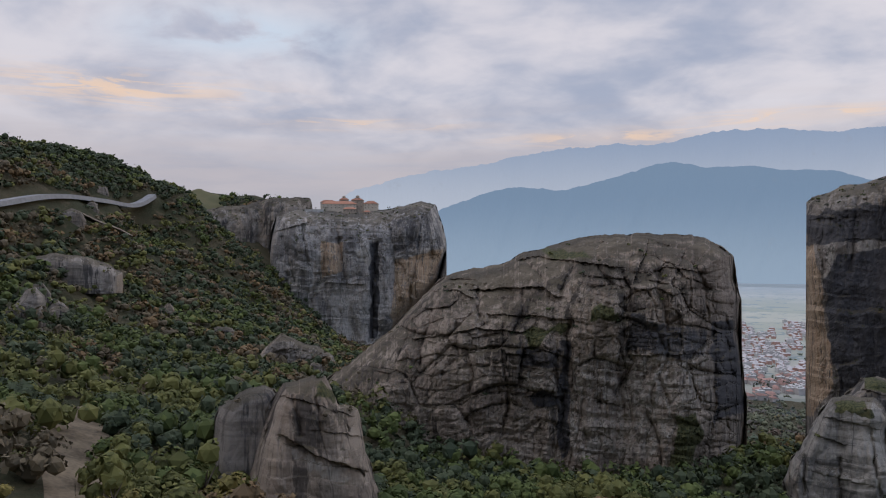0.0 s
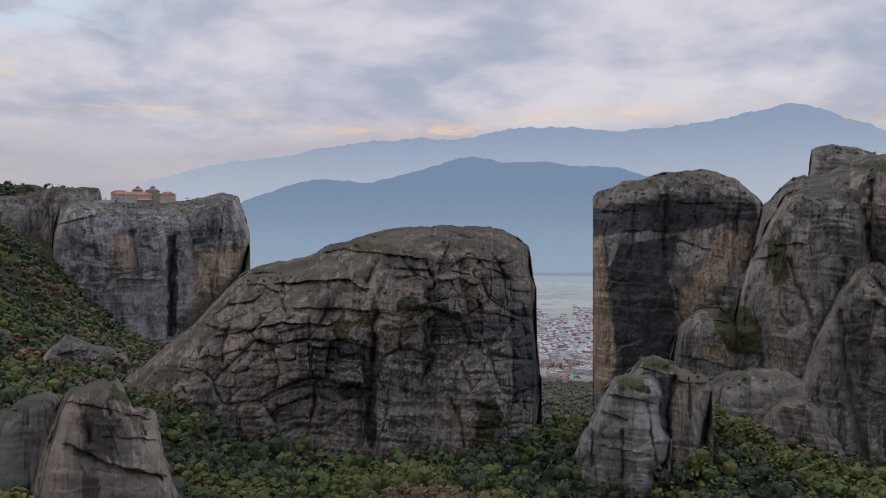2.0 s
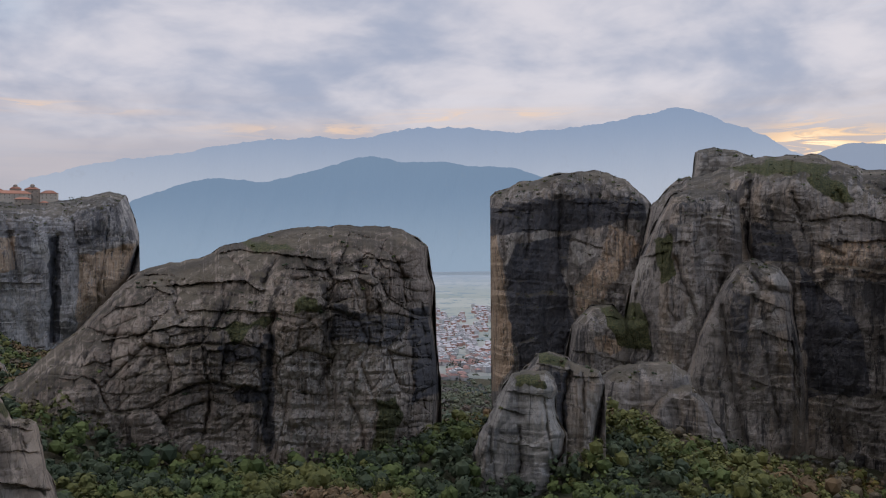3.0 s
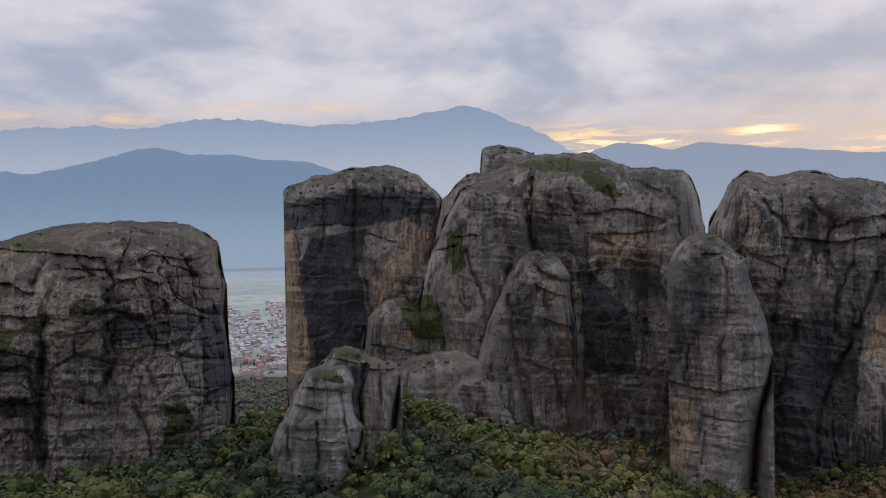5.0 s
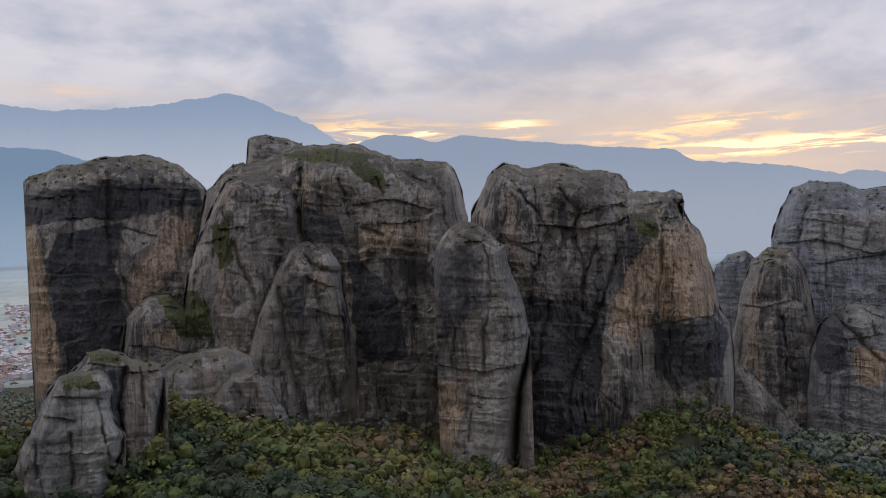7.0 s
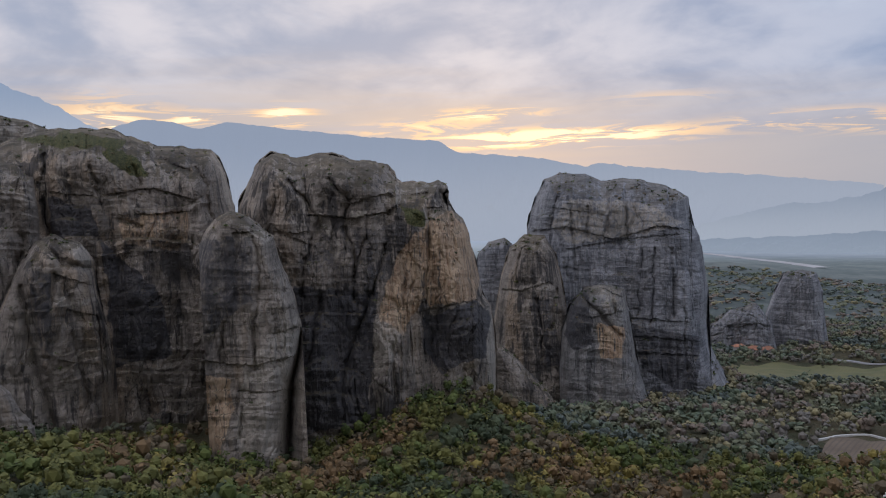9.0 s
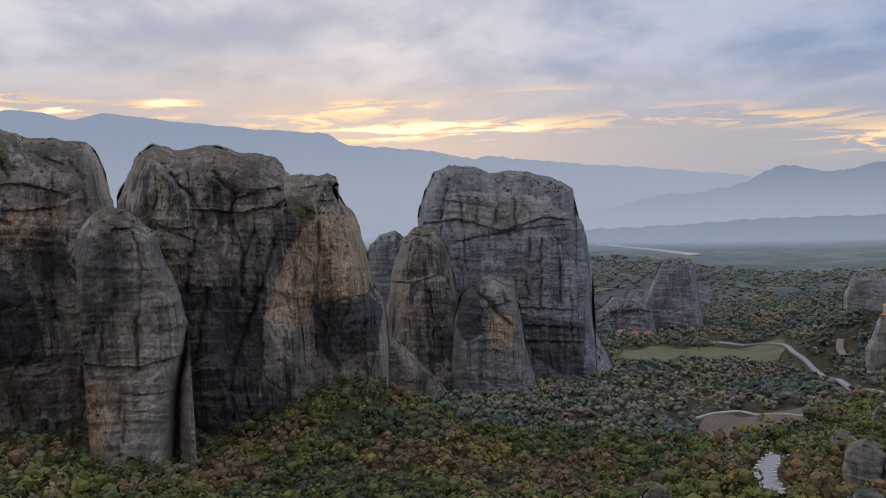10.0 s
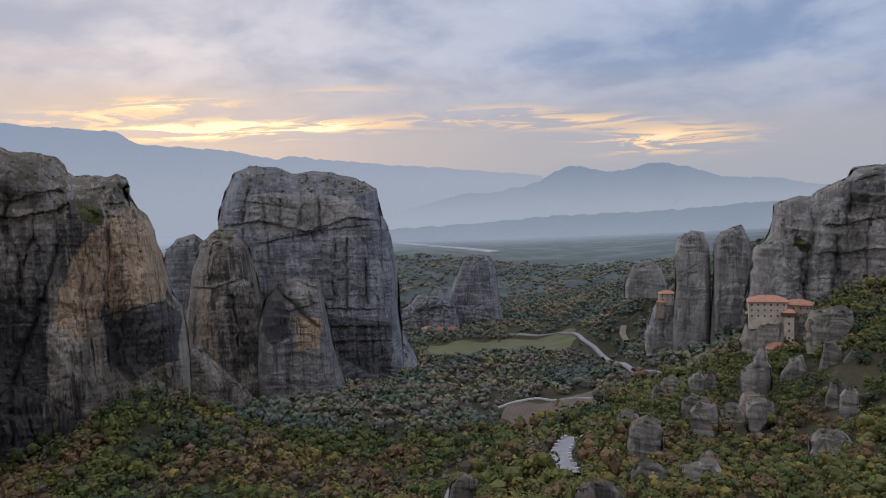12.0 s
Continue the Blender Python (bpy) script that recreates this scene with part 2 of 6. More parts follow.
PALE = rock_material("pale_conglomerate", (0.05, 0.05, 0.05), (0.2, 0.183, 0.16), (0.34, 0.312, 0.272), (0.42, 0.32, 0.23), 0.5, 0.55, 0.4, 0.8)
# grey rock at 570 to 900 m, lightened in its colour for air haze
HAZED_GREY = rock_material("hazed_grey_conglomerate", (0.095, 0.096, 0.1), (0.22, 0.21, 0.2), (0.36, 0.343, 0.322), (0.36, 0.3, 0.24), 0.6, 0.35, 0.2, 0.7)
# the far cliff's colour is lightened to stand for haze at 1150 m
CLIFF = rock_material("cliff_conglomerate", (0.1, 0.098, 0.1), (0.26, 0.24, 0.222), (0.42, 0.39, 0.355), (0.42, 0.32, 0.23), 0.6, 0.4, 0.3, 0.8)
# distant rock, with the blue of the air haze put into its colour
BLUE = rock_material("hazed_blue_conglomerate", (0.08, 0.084, 0.094), (0.16, 0.163, 0.174), (0.28, 0.283, 0.295), (0.33, 0.28, 0.23), 0.6, 0.65, 0.12, 0.6)
HOLLOW = rock_material("hollowed_conglomerate", (0.06, 0.062, 0.066), (0.15, 0.146, 0.142), (0.25, 0.243, 0.235), (0.36, 0.28, 0.2), 0.6, 0.4, 0.2, 0.6)
LEAVES = (("green", (0.044, 0.061, 0.017), (0.1, 0.122, 0.036)), ("dark", (0.03, 0.042, 0.022), (0.068, 0.084, 0.044)), ("olive", (0.066, 0.07, 0.021), (0.14, 0.138, 0.042)),
          ("yellow", (0.12, 0.1, 0.03), (0.235, 0.19, 0.055)), ("rust", (0.095, 0.064, 0.033), (0.185, 0.12, 0.06)), ("brown", (0.075, 0.06, 0.038), (0.15, 0.118, 0.074)))
WOODS = [foliage("leaf_" + k, [v * f for v, f in zip(a, (1.0, 1.0, 0.98))], [v * f for v, f in zip(c, (1.04, 1.02, 0.98))]) for k, a, c in LEAVES]
# the far woods of oak and plane: leaf colours greyed and paled for air haze
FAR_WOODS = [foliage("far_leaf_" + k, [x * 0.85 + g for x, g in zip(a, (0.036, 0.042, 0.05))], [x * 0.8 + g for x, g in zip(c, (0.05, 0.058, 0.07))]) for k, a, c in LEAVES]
BARK = plain("bark", (0.09, 0.07, 0.055), 0.95, 2.0)
STUCCO = plain("cream_stucco", (0.52, 0.45, 0.36), 0.9, 0.3, 0.2)
MASONRY = plain("stone_masonry", (0.34, 0.28, 0.22), 0.95, 0.6, 0.3)
WHITEWASH = plain("white_wall", (0.44, 0.41, 0.395), 0.9, 0.1, 0.18, 0.5)
ROOF = plain("terracotta_roof", (0.35, 0.17, 0.11), 0.9, 0.4, 0.3, 0.4)
FAR_ROOF = plain("pale_roof", (0.36, 0.22, 0.18), 0.9, 0.05, 0.25, 0.6)
GLASS = plain("dark_window", (0.03, 0.03, 0.035), 0.3, 1.0)
WOOD = plain("dark_timber", (0.11, 0.07, 0.045), 0.8, 2.0)
ASPHALT = plain("pale_asphalt", (0.26, 0.255, 0.255), 0.9, 0.2, 0.15)
GRAVEL = plain("gravel_track", (0.24, 0.2, 0.155), 0.95, 0.3, 0.25)
KERB = plain("concrete_kerb", (0.5, 0.49, 0.47), 0.9, 1.0)

# ---- mesh helpers ----
rng = np.random.default_rng(4)


def polar(az, d, z=0.0):
    return Vector((d * math.sin(radians(az)), d * math.cos(radians(az)), z))


def hash01(ix, iy, iz):
    h = (ix * 374761393 + iy * 668265263 + iz * 2147483647 + 12345) & 0xFFFFFFFF
    h = ((h ^ (h >> 13)) * 1274126177) & 0xFFFFFFFF
    h = ((h ^ (h >> 16)) * 2246822519) & 0xFFFFFFFF
    return ((h ^ (h >> 15)) & 0xFFFFFF) / float(0xFFFFFF)


def vnoise(x, y, seed=0):
    """Smooth value noise, 0 to 1."""
    x, y = np.asarray(x, float), np.asarray(y, float)
    ix, iy = np.floor(x).astype(np.int64), np.floor(y).astype(np.int64)
    fx, fy = x - ix, y - iy
    fx, fy = fx * fx * fx * (fx * (fx * 6 - 15) + 10), fy * fy * fy * (fy * (fy * 6 - 15) + 10)
    a, b = hash01(ix, iy, seed), hash01(ix + 1, iy, seed)
    c, d = hash01(ix, iy + 1, seed), hash01(ix + 1, iy + 1, seed)
    return (a * (1 - fx) + b * fx) * (1 - fy) + (c * (1 - fx) + d * fx) * fy


def fbm(x, y, seed=0, octaves=4, gain=0.5):
    total, amp, norm = 0.0, 1.0, 0.0
    for k in range(octaves):
        total = total + amp * (vnoise(x * 2 ** k + 17.3 * k, y * 2 ** k - 9.1 * k, seed + k) - 0.5)
        norm += amp
        amp *= gain
    return total / norm * 2


def cells(x, y, seed=0):
    """Worley cells: gap to the nearest border, and a random value for each cell."""
    ix, iy = np.floor(x).astype(np.int64), np.floor(y).astype(np.int64)
    f1 = np.full(x.shape, 9.0)
    f2 = np.full(x.shape, 9.0)
    who = np.zeros(x.shape)
    for ox in (-1, 0, 1):
        for oy in (-1, 0, 1):
            jx, jy = ix + ox, iy + oy
            px, py = jx + 0.15 + 0.7 * hash01(jx, jy, seed), jy + 0.15 + 0.7 * hash01(jx, jy, seed + 7)
            d = np.hypot(px - x, py - y)
            nearer = d < f1
            f2 = np.where(nearer, f1, np.minimum(f2, d))
            who = np.where(nearer, hash01(jx, jy, seed + 13), who)
            f1 = np.where(nearer, d, f1)
    return f2 - f1, who


def mesh_of(name, verts, faces, mats, index=None, smooth=True):
    """A mesh from arrays; faces all of one size."""
    me = bpy.data.meshes.new(name)
    verts = np.asarray(verts, np.float32)
    faces = np.asarray(faces, np.int32)
    k = faces.shape[1]
    me.vertices.add(len(verts))
    me.vertices.foreach_set("co", verts.ravel())
    me.loops.add(faces.size)
    me.loops.foreach_set("vertex_index", faces.ravel())
    me.polygons.add(len(faces))
    me.polygons.foreach_set("loop_start", np.arange(0, faces.size, k, dtype=np.int32))
    if index is not None:
        me.polygons.foreach_set("material_index", np.asarray(index, np.int32))
    me.polygons.foreach_set("use_smooth", np.full(len(faces), smooth))
    for m in mats if isinstance(mats, (list, tuple)) else [mats]:
        me.materials.append(m)
    me.update(calc_edges=True)
    me.validate()
    return me


def grid_faces(rows, cols, start=0):
    i = np.arange(rows - 1)[:, None] * cols + np.arange(cols - 1)[None, :] + start
    return np.stack([i, i + 1, i + cols + 1, i + cols], -1).reshape(-1, 4)


def part(name, bm, mat, parent, label=""):
    me = bpy.data.meshes.new(name)
    bm.to_mesh(me)
    bm.free()
    me.materials.append(mat)
    ob = new(name, me)
    ob.parent = parent
    return tagged(ob, label)


# ---- the ground ----
WEST_SLOPE = [(-28.8, 850, 400), (-24.0, 950, 398), (-22.3, 1040, 408), (-20.4, 1150, 411), (-18.4, 1240, 406), (-16.8, 1330, 405), (-13.2, 1350, 395), (-10.6, 1290, 383), (-17.7, 1130, 308), (-13.9, 1130, 297), (-17.7, 1260, 358), (-13.9, 1260, 368), (-19.8, 1120, 321), (-24.1, 860, 352), (-26.9, 650, 295), (-20.5, 900, 301), (-22.3, 700, 273), (-26.9, 440, 251), (-18.7, 540, 238), (-13.9, 850, 243), (-7.4, 1080, 173), (-7.7, 520, 219), (-27.2, 270, 253), (-22.3, 240, 255), (-16.9, 300, 245), (-24.0, 150, 253), (-17.7, 165, 247), (-5.0, 330, 235), (-12.0, 175, 240)]
HILL_SHELF = [(-30.6, 660, 327), (-28.8, 700, 333), (-26.9, 745, 339), (-24.6, 800, 348), (-22.3, 870, 359), (-19.8, 950, 370), (-17.7, 1040, 381)]
MASSIF_FOOT = [(-1.4, 290, 222), (6.6, 340, 203), (14.4, 350, 203), (19.2, 370, 207), (0.6, 215, 226), (12.5, 235, 223), (21.6, 290, 218), (21.3, 1000, 108), (22.0, 1350, 55), (22.5, 270, 209), (27.6, 260, 206), (33.4, 345, 221), (37.0, 325, 214), (42.2, 320, 207), (46.1, 320, 200), (49.2, 315, 197), (37.7, 235, 215), (43.8, 520, 159), (45.4, 640, 163)]
EAST_FOOT = [(51.6, 350, 174), (53.7, 455, 155), (57.0, 440, 154), (60.2, 510, 147), (63.8, 500, 166), (67.6, 510, 178), (71.1, 500, 168), (63.7, 370, 167), (73.0, 560, 148), (74.1, 610, 122), (78.2, 690, 116), (82.2, 755, 109), (85.3, 870, 81), (87.4, 900, 96), (78.1, 470, 139), (67.7, 340, 167), (80.0, 330, 164)]
VALLEY = [(94.7, 560, 126), (92.0, 820, 110), (97.6, 880, 97), (88.0, 1080, 84), (95.7, 1060, 84), (93.8, 1350, 73), (96.2, 1800, 59), (87.1, 2300, 105), (98.6, 2300, 38), (101.6, 850, 101), (105.4, 640, 154), (108.4, 600, 168), (103.6, 950, 157), (101.6, 720, 121), (85.8, 330, 164)]
EAST_HILL = [(103.5, 330, 203), (107.3, 360, 205), (99.5, 290, 206), (95.4, 255, 208), (92.5, 230, 208), (97.4, 225, 211), (105.3, 180, 224), (112.6, 180, 227), (97.3, 140, 236), (117.9, 310, 226), (117.3, 360, 233), (114.4, 380, 218), (114.3, 265, 214), (110.5, 330, 201), (110.9, 260, 207), (90.8, 215, 207)]
PLAIN = [(12, 1700, 25), (22, 1700, 25), (30, 1700, 25), (0, 2000, 60), (10, 2400, 8), (22, 2100, 8), (34, 2400, 10), (0, 4900, 155), (12, 4900, 138), (22, 4900, 137), (34, 4900, 140),
         (-28, 1500, 330), (-15, 1700, 250), (-5, 1600, 130), (50, 1600, 40), (65, 1600, 40), (50, 4900, 120), (75, 1700, 50), (78, 4900, 20), (88, 3200, 25), (100, 3200, 20),
         (88, 4900, -40), (100, 4900, -40), (118, 3200, 80), (118, 4900, -20), (112, 1000, 220), (118, 800, 260), (-30, 4900, 200)]
LEDGE = [(a, d, z) for a in (-30, 8, 45, 82, 120) for d, z in ((2, 298.2), (6, 292), (14, 284), (40, 264))] + [(-30, 90, 262), (0, 100, 248), (45, 100, 238), (90, 100, 238), (115, 100, 246)]
SPOTS = np.array(WEST_SLOPE + HILL_SHELF + MASSIF_FOOT + EAST_FOOT + VALLEY + EAST_HILL + PLAIN + LEDGE, float)


def chart(az, d):
    return np.stack([np.asarray(az, float) / 16.0, np.log(np.maximum(d, 2.0) / 100.0) * 2.2], -1)


_at = chart(SPOTS[:, 0], SPOTS[:, 1])
_k = np.linalg.norm(_at[:, None] - _at[None], axis=-1)
_sys = np.block([[_k - 0.04 * np.eye(len(_at)), np.ones((len(_at), 1))], [np.ones((1, len(_at))), np.zeros((1, 1))]])
_w = np.linalg.solve(_sys, np.append(SPOTS[:, 2], 0.0))


def height(x, y):
    """The ground's height at plan places x, y."""
    x, y = np.asarray(x, float), np.asarray(y, float)
    d = np.hypot(x, y)
    az = np.degrees(np.arctan2(x, y))
    az = np.where(az < -140, az + 360, az)
    inside = np.clip(az, -40, 130)
    q = chart(inside, d)
    z = np.zeros(x.shape)
    for i in range(len(_at)):
        z += _w[i] * np.hypot(q[..., 0] - _at[i, 0], q[..., 1] - _at[i, 1])
    z += _w[-1]
    far = np.clip((np.abs(az - 45) - 85) / 40, 0, 1)
    far = far * far * (3 - 2 * far)
    z = z * (1 - far) + far * (297 + np.minimum(d, 600) * 0.06 + 20 * fbm(x / 300, y / 300, 5))
    rough = np.clip(d / 60, 0.1, 1) * np.clip((2600 - d) / 1200, 0, 1)
    return z + rough * (3.0 * fbm(x / 45, y / 45, 31, 4) + 7.0 * np.clip(d / 700, 0, 1) * fbm(x / 170, y / 170, 41, 3))


def ground_material():
    m, n, b, out = material("scrub_ground")
    geo = n.tree.nodes.new("ShaderNodeNewGeometry")
    at = geo.outputs["Position"]
    big, mid, small = n.noise(at, 0.012, 4, 0.6), n.noise(at, 0.07, 5, 0.65), n.noise(at, 0.6, 5, 0.7)
    c = n.mix(n.ramp(big, 0.4, 0.6), (0.034, 0.036, 0.016), (0.06, 0.05, 0.026))
    c = n.mix(n.ramp(mid, 0.5, 0.66), c, (0.085, 0.068, 0.04))
    c = n.mix(n.math("MULTIPLY", n.ramp(small, 0.52, 0.62), 0.7), c, (0.03, 0.036, 0.016))
    n.put(c, b.inputs["Base Color"])
    bump(n, b, n.math("ADD", mid, small), 1.2, 0.7)
    return m


def plain_material():
    """The far river plain: a mosaic of fields seen through miles of air."""
    m, n, b, out = material("far_plain")
    geo = n.tree.nodes.new("ShaderNodeNewGeometry")
    at = geo.outputs["Position"]
    vor = n.tree.nodes.new("ShaderNodeTexVoronoi")
    n.put(n.vmath("MULTIPLY", at, (0.0045, 0.0075, 0.0)), vor.inputs["Vector"])
    vor.inputs["Scale"].default_value = 1.0
    f = n.sep(vor.outputs["Color"])[0]
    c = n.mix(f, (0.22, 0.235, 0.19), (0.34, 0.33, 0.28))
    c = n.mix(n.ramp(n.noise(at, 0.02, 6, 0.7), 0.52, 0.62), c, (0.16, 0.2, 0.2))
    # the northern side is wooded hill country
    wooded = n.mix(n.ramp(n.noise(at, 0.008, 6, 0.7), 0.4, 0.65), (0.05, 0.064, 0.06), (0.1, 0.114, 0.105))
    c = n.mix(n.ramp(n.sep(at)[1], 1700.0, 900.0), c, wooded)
    # air haze painted in: bluer colour and a rising glow with distance
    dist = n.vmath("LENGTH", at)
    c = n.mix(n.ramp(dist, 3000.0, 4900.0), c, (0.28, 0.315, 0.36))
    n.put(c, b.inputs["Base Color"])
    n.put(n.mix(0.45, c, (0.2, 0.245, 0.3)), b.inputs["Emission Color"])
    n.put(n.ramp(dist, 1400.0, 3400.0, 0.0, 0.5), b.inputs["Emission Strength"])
    return m


GROUND = ground_material()
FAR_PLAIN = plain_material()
azs = np.concatenate([np.arange(-40, 128, 0.42), np.arange(128, 320.1, 4.0)])
rings = np.concatenate([[0.0], np.geomspace(1.5, 60, 18), np.geomspace(66, 1600, 230), np.geomspace(1640, 4950, 40)])
ga, gd = np.meshgrid(np.radians(azs), rings)
gx, gy = gd * np.sin(ga), gd * np.cos(ga)
gz = height(gx, gy)
faces = grid_faces(len(rings), len(azs))[:, ::-1]
ring_of = faces.min(1) // len(azs)
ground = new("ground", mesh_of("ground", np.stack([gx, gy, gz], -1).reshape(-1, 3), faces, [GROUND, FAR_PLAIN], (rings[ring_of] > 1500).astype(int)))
tagged(ground, "scrubby wooded hillsides falling to a flat river plain", "ground", kind="structure")

# ---- rocks ----
STYLE = {  # buttress, crack, block, bed, grain
    "blocky": (5.0, 4.5, 8.0, 1.1, 1.2),
    "pillar": (9.0, 6.0, 2.4, 0.6, 1.0),
    "layered": (7.0, 4.0, 1.6, 0.9, 0.9),
    "plain": (5.0, 3.0, 2.0, 0.8, 1.0),
}
rock_sites = []   # az, distance, half width, depth, for what grows on and round them
rock_tops = []    # level places on the rocks for shrubs
rock_count = [0]


def resample(pts, step):
    pts = np.array(pts, float)
    s = np.concatenate([[0], np.cumsum(np.hypot(*np.diff(pts, axis=0).T))])
    n = max(12, int(s[-1] / step))
    t = np.linspace(0, s[-1], n)
    return np.interp(t, s, pts[:, 0]), np.interp(t, s, pts[:, 1]), t


def columns(x, y, seed, bow=1.0):
    """Swelling columns that meet in sharp grooves, each a little proud or set back and tilted."""
    ix, iy = np.floor(x).astype(np.int64), np.floor(y).astype(np.int64)
    best = np.full(x.shape, -9.0)
    for ox in (-1, 0, 1):
        for oy in (-1, 0, 1):
            jx, jy = ix + ox, iy + oy
            px, py = x - jx - 0.1 - 0.8 * hash01(jx, jy, seed), y - jy - 0.1 - 0.8 * hash01(jx, jy, seed + 7)
            lift = 0.45 * hash01(jx, jy, seed + 13) + (hash01(jx, jy, seed + 19) - 0.5) * 0.9 * px + (hash01(jx, jy, seed + 23) - 0.4) * 0.7 * py
            best = np.maximum(best, lift - bow * (px * px + py * py))
    return best


def chips(x, y, seed):
    """Broken planes that meet in sharp ridges."""
    return -columns(x, y, seed, 0.8)


def line_gap(uu, zz, pts):
    """Distance to a line through the points."""
    gap = np.full(uu.shape, 1e9)
    for (x0, z0), (x1, z1) in zip(pts[:-1], pts[1:]):
        ex, ez = x1 - x0, z1 - z0
        k = np.clip(((uu - x0) * ex + (zz - z0) * ez) / max(ex * ex + ez * ez, 1e-6), 0, 1)
        gap = np.minimum(gap, np.hypot(uu - x0 - k * ex, zz - z0 - k * ez))
    return gap


def inside(uu, zz, pts):
    """How far a place lies inside a closed line; negative outside."""
    ring = list(pts) + [pts[0]]
    odd = np.zeros(uu.shape, bool)
    for (x0, z0), (x1, z1) in zip(ring[:-1], ring[1:]):
        if z0 != z1:
            odd ^= ((z0 > zz) != (z1 > zz)) & (uu < (x1 - x0) * (zz - z0) / (z1 - z0) + x0)
    return np.where(odd, 1.0, -1.0) * line_gap(uu, zz, ring)


def rock(name, az, d, depth, style, mat, outline, label, of=None, clefts=(), ledges=(), zones=()):
    """A rock body: its skyline swept into a rounded mass with clefts, blocks and beds. u: metres across, z: height."""
    rock_count[0] += 1
    seed = rock_count[0] * 31
    pts = np.array(outline, float)
    width, base = pts[:, 0].max() - pts[:, 0].min(), min(pts[0, 1], pts[-1, 1]) - 14
    tall = pts[:, 1].max() - base
    size = min(1.0, min(width, tall) / 110)
    step = max(0.3, min(d / 600, width / 38))
    u, top, s = resample(outline, step * 0.5)
    rough = fbm(s / (10 * size + 2), s * 0, seed, 5, 0.6)
    top = top + rough * (2.6 * size + 0.3)
    u = u + fbm(s / (9 * size + 2), s * 0 + 5, seed + 3, 5, 0.6) * (2.0 * size + 0.25)
    u = np.maximum.accumulate(u)
    keep_u, keep_top = [u[0]], [top[0]]
    for a_, b_ in zip(u[1:], top[1:]):
        if a_ - keep_u[-1] < step * 0.55:
            keep_top[-1] = max(keep_top[-1], b_)
        else:
            keep_u.append(a_)
            keep_top.append(b_)
    u, top = np.array(keep_u + [keep_u[-1] + step * 0.55]), np.array(keep_top + [base + 1.0])
    rows = max(14, int(tall / step))
    t = (np.linspace(0, 1, rows) ** 0.9)[:, None]
    zz = base + (np.maximum(top, base + 0.5) - base)[None, :] * t
    uu = np.broadcast_to(u[None, :], zz.shape).copy()
    # distance from the skyline, counted tighter towards the top
    squash = 2.5
    ext = [(pts[0, 0], (base - 40) * squash)] + [(p[0], p[1] * squash) for p in pts] + [(pts[-1, 0], (base - 40) * squash)]
    gap = np.minimum(line_gap(uu, zz * squash, ext), np.maximum(top, base + 0.5)[None, :] - zz)
    q = np.clip(gap / ((0.24 if style in ("blocky", "plain") else 0.15) * min(width, tall * 1.3)), 0, 1)
    round_ = (1 - (1 - q) ** 2.0) ** (1 / 1.9)
    butt, crack, block, bed, grain = (a * size for a in STYLE[style])
    L = 22 * size + 3
    if style == "layered" and size < 0.4:
        bed = STYLE[style][3] * max(size, 0.45)
        uu = uu * (1 + 0.2 * fbm(zz / (0.16 * tall + 1), zz * 0, seed + 81, 3, 0.6))
    warp = fbm(uu / (2.2 * L), zz / (2.2 * L), seed + 1, 4) * 0.7 * L
    dep = depth * round_
    # great columns with grooves between, then smaller ones and broken planes
    angular = 0.55 if style == "plain" else 1.0
    lean = 0.12 * (zz - base) * (hash01(np.int64(seed), 3, 1) - 0.5)
    dep = dep + angular * butt * 2.6 * columns((uu + 0.35 * warp + lean) / (L * 1.7), (zz + 0.3 * warp) / (L * 6.5), seed + 51)
    dep = dep + angular * butt * 1.2 * columns((uu + 0.5 * warp) / (L * 0.7), (zz + 0.6 * warp) / (L * 2.6), seed + 52)
    dep = dep + angular * butt * 0.8 * chips((uu + 0.5 * warp) / (L * 0.95), (zz + 0.4 * warp) / (L * 2.4), seed + 53)
    dep = dep + angular * butt * 0.34 * chips((uu + 0.6 * warp) / (L * 0.3), (zz + 0.4 * warp) / (L * 0.9), seed + 54)
    # thin flutes where water runs
    wet = np.clip(fbm(uu / (2 * L), zz / (2 * L), seed + 61, 2) * 2.5 + 0.5, 0, 1)
    dep = dep - butt * 0.28 * wet * np.abs(fbm((uu + 0.25 * warp) / (0.16 * L), zz / (3.0 * L), seed + 62, 2))
    # clefts
    for k, (scale, power, width_) in enumerate(((0.9, 0.55, 0.035), (0.42, 0.35, 0.06), (0.2, 0.16, 0.1))):
        nn = vnoise((uu + warp * (0.5 + 0.4 * k)) / (L * scale), zz / (L * scale * 5.0), seed + 11 + k)
        keep = np.clip(fbm(uu / (L * 2), zz / (L * 1.4), seed + 21 + k, 2) * 3.0 + 0.4, 0, 1)
        dep = dep - crack * power * keep * np.exp(-np.abs((nn - 0.5) / width_) ** 1.4)
    # split blocks, some standing proud
    lumps = np.clip(fbm(uu / (3 * L), zz / (3 * L), seed + 33, 2) * 2.5 + ((zz - base) / tall * 2.2 - 0.6 - uu / width if style == "blocky" else 0.35), 0, 1)
    edge, who = cells((uu + 0.6 * warp) / (L * 1.15), (zz + 0.5 * warp) / (L * (0.75 if style == "blocky" else 2.2)), seed + 5)
    dep = dep + block * 0.7 * lumps * (0.75 * (1 - np.exp(-edge * 11)) - 0.7 + 1.3 * (who - 0.5))
    edge, who = cells((uu + 0.8 * warp) / (L * 0.5), (zz + 0.4 * warp) / (L * (0.3 if style == "blocky" else 0.95)), seed + 6)
    dep = dep + block * 0.4 * lumps * (0.6 * (1 - np.exp(-edge * 10)) + 1.1 * (who - 0.5))
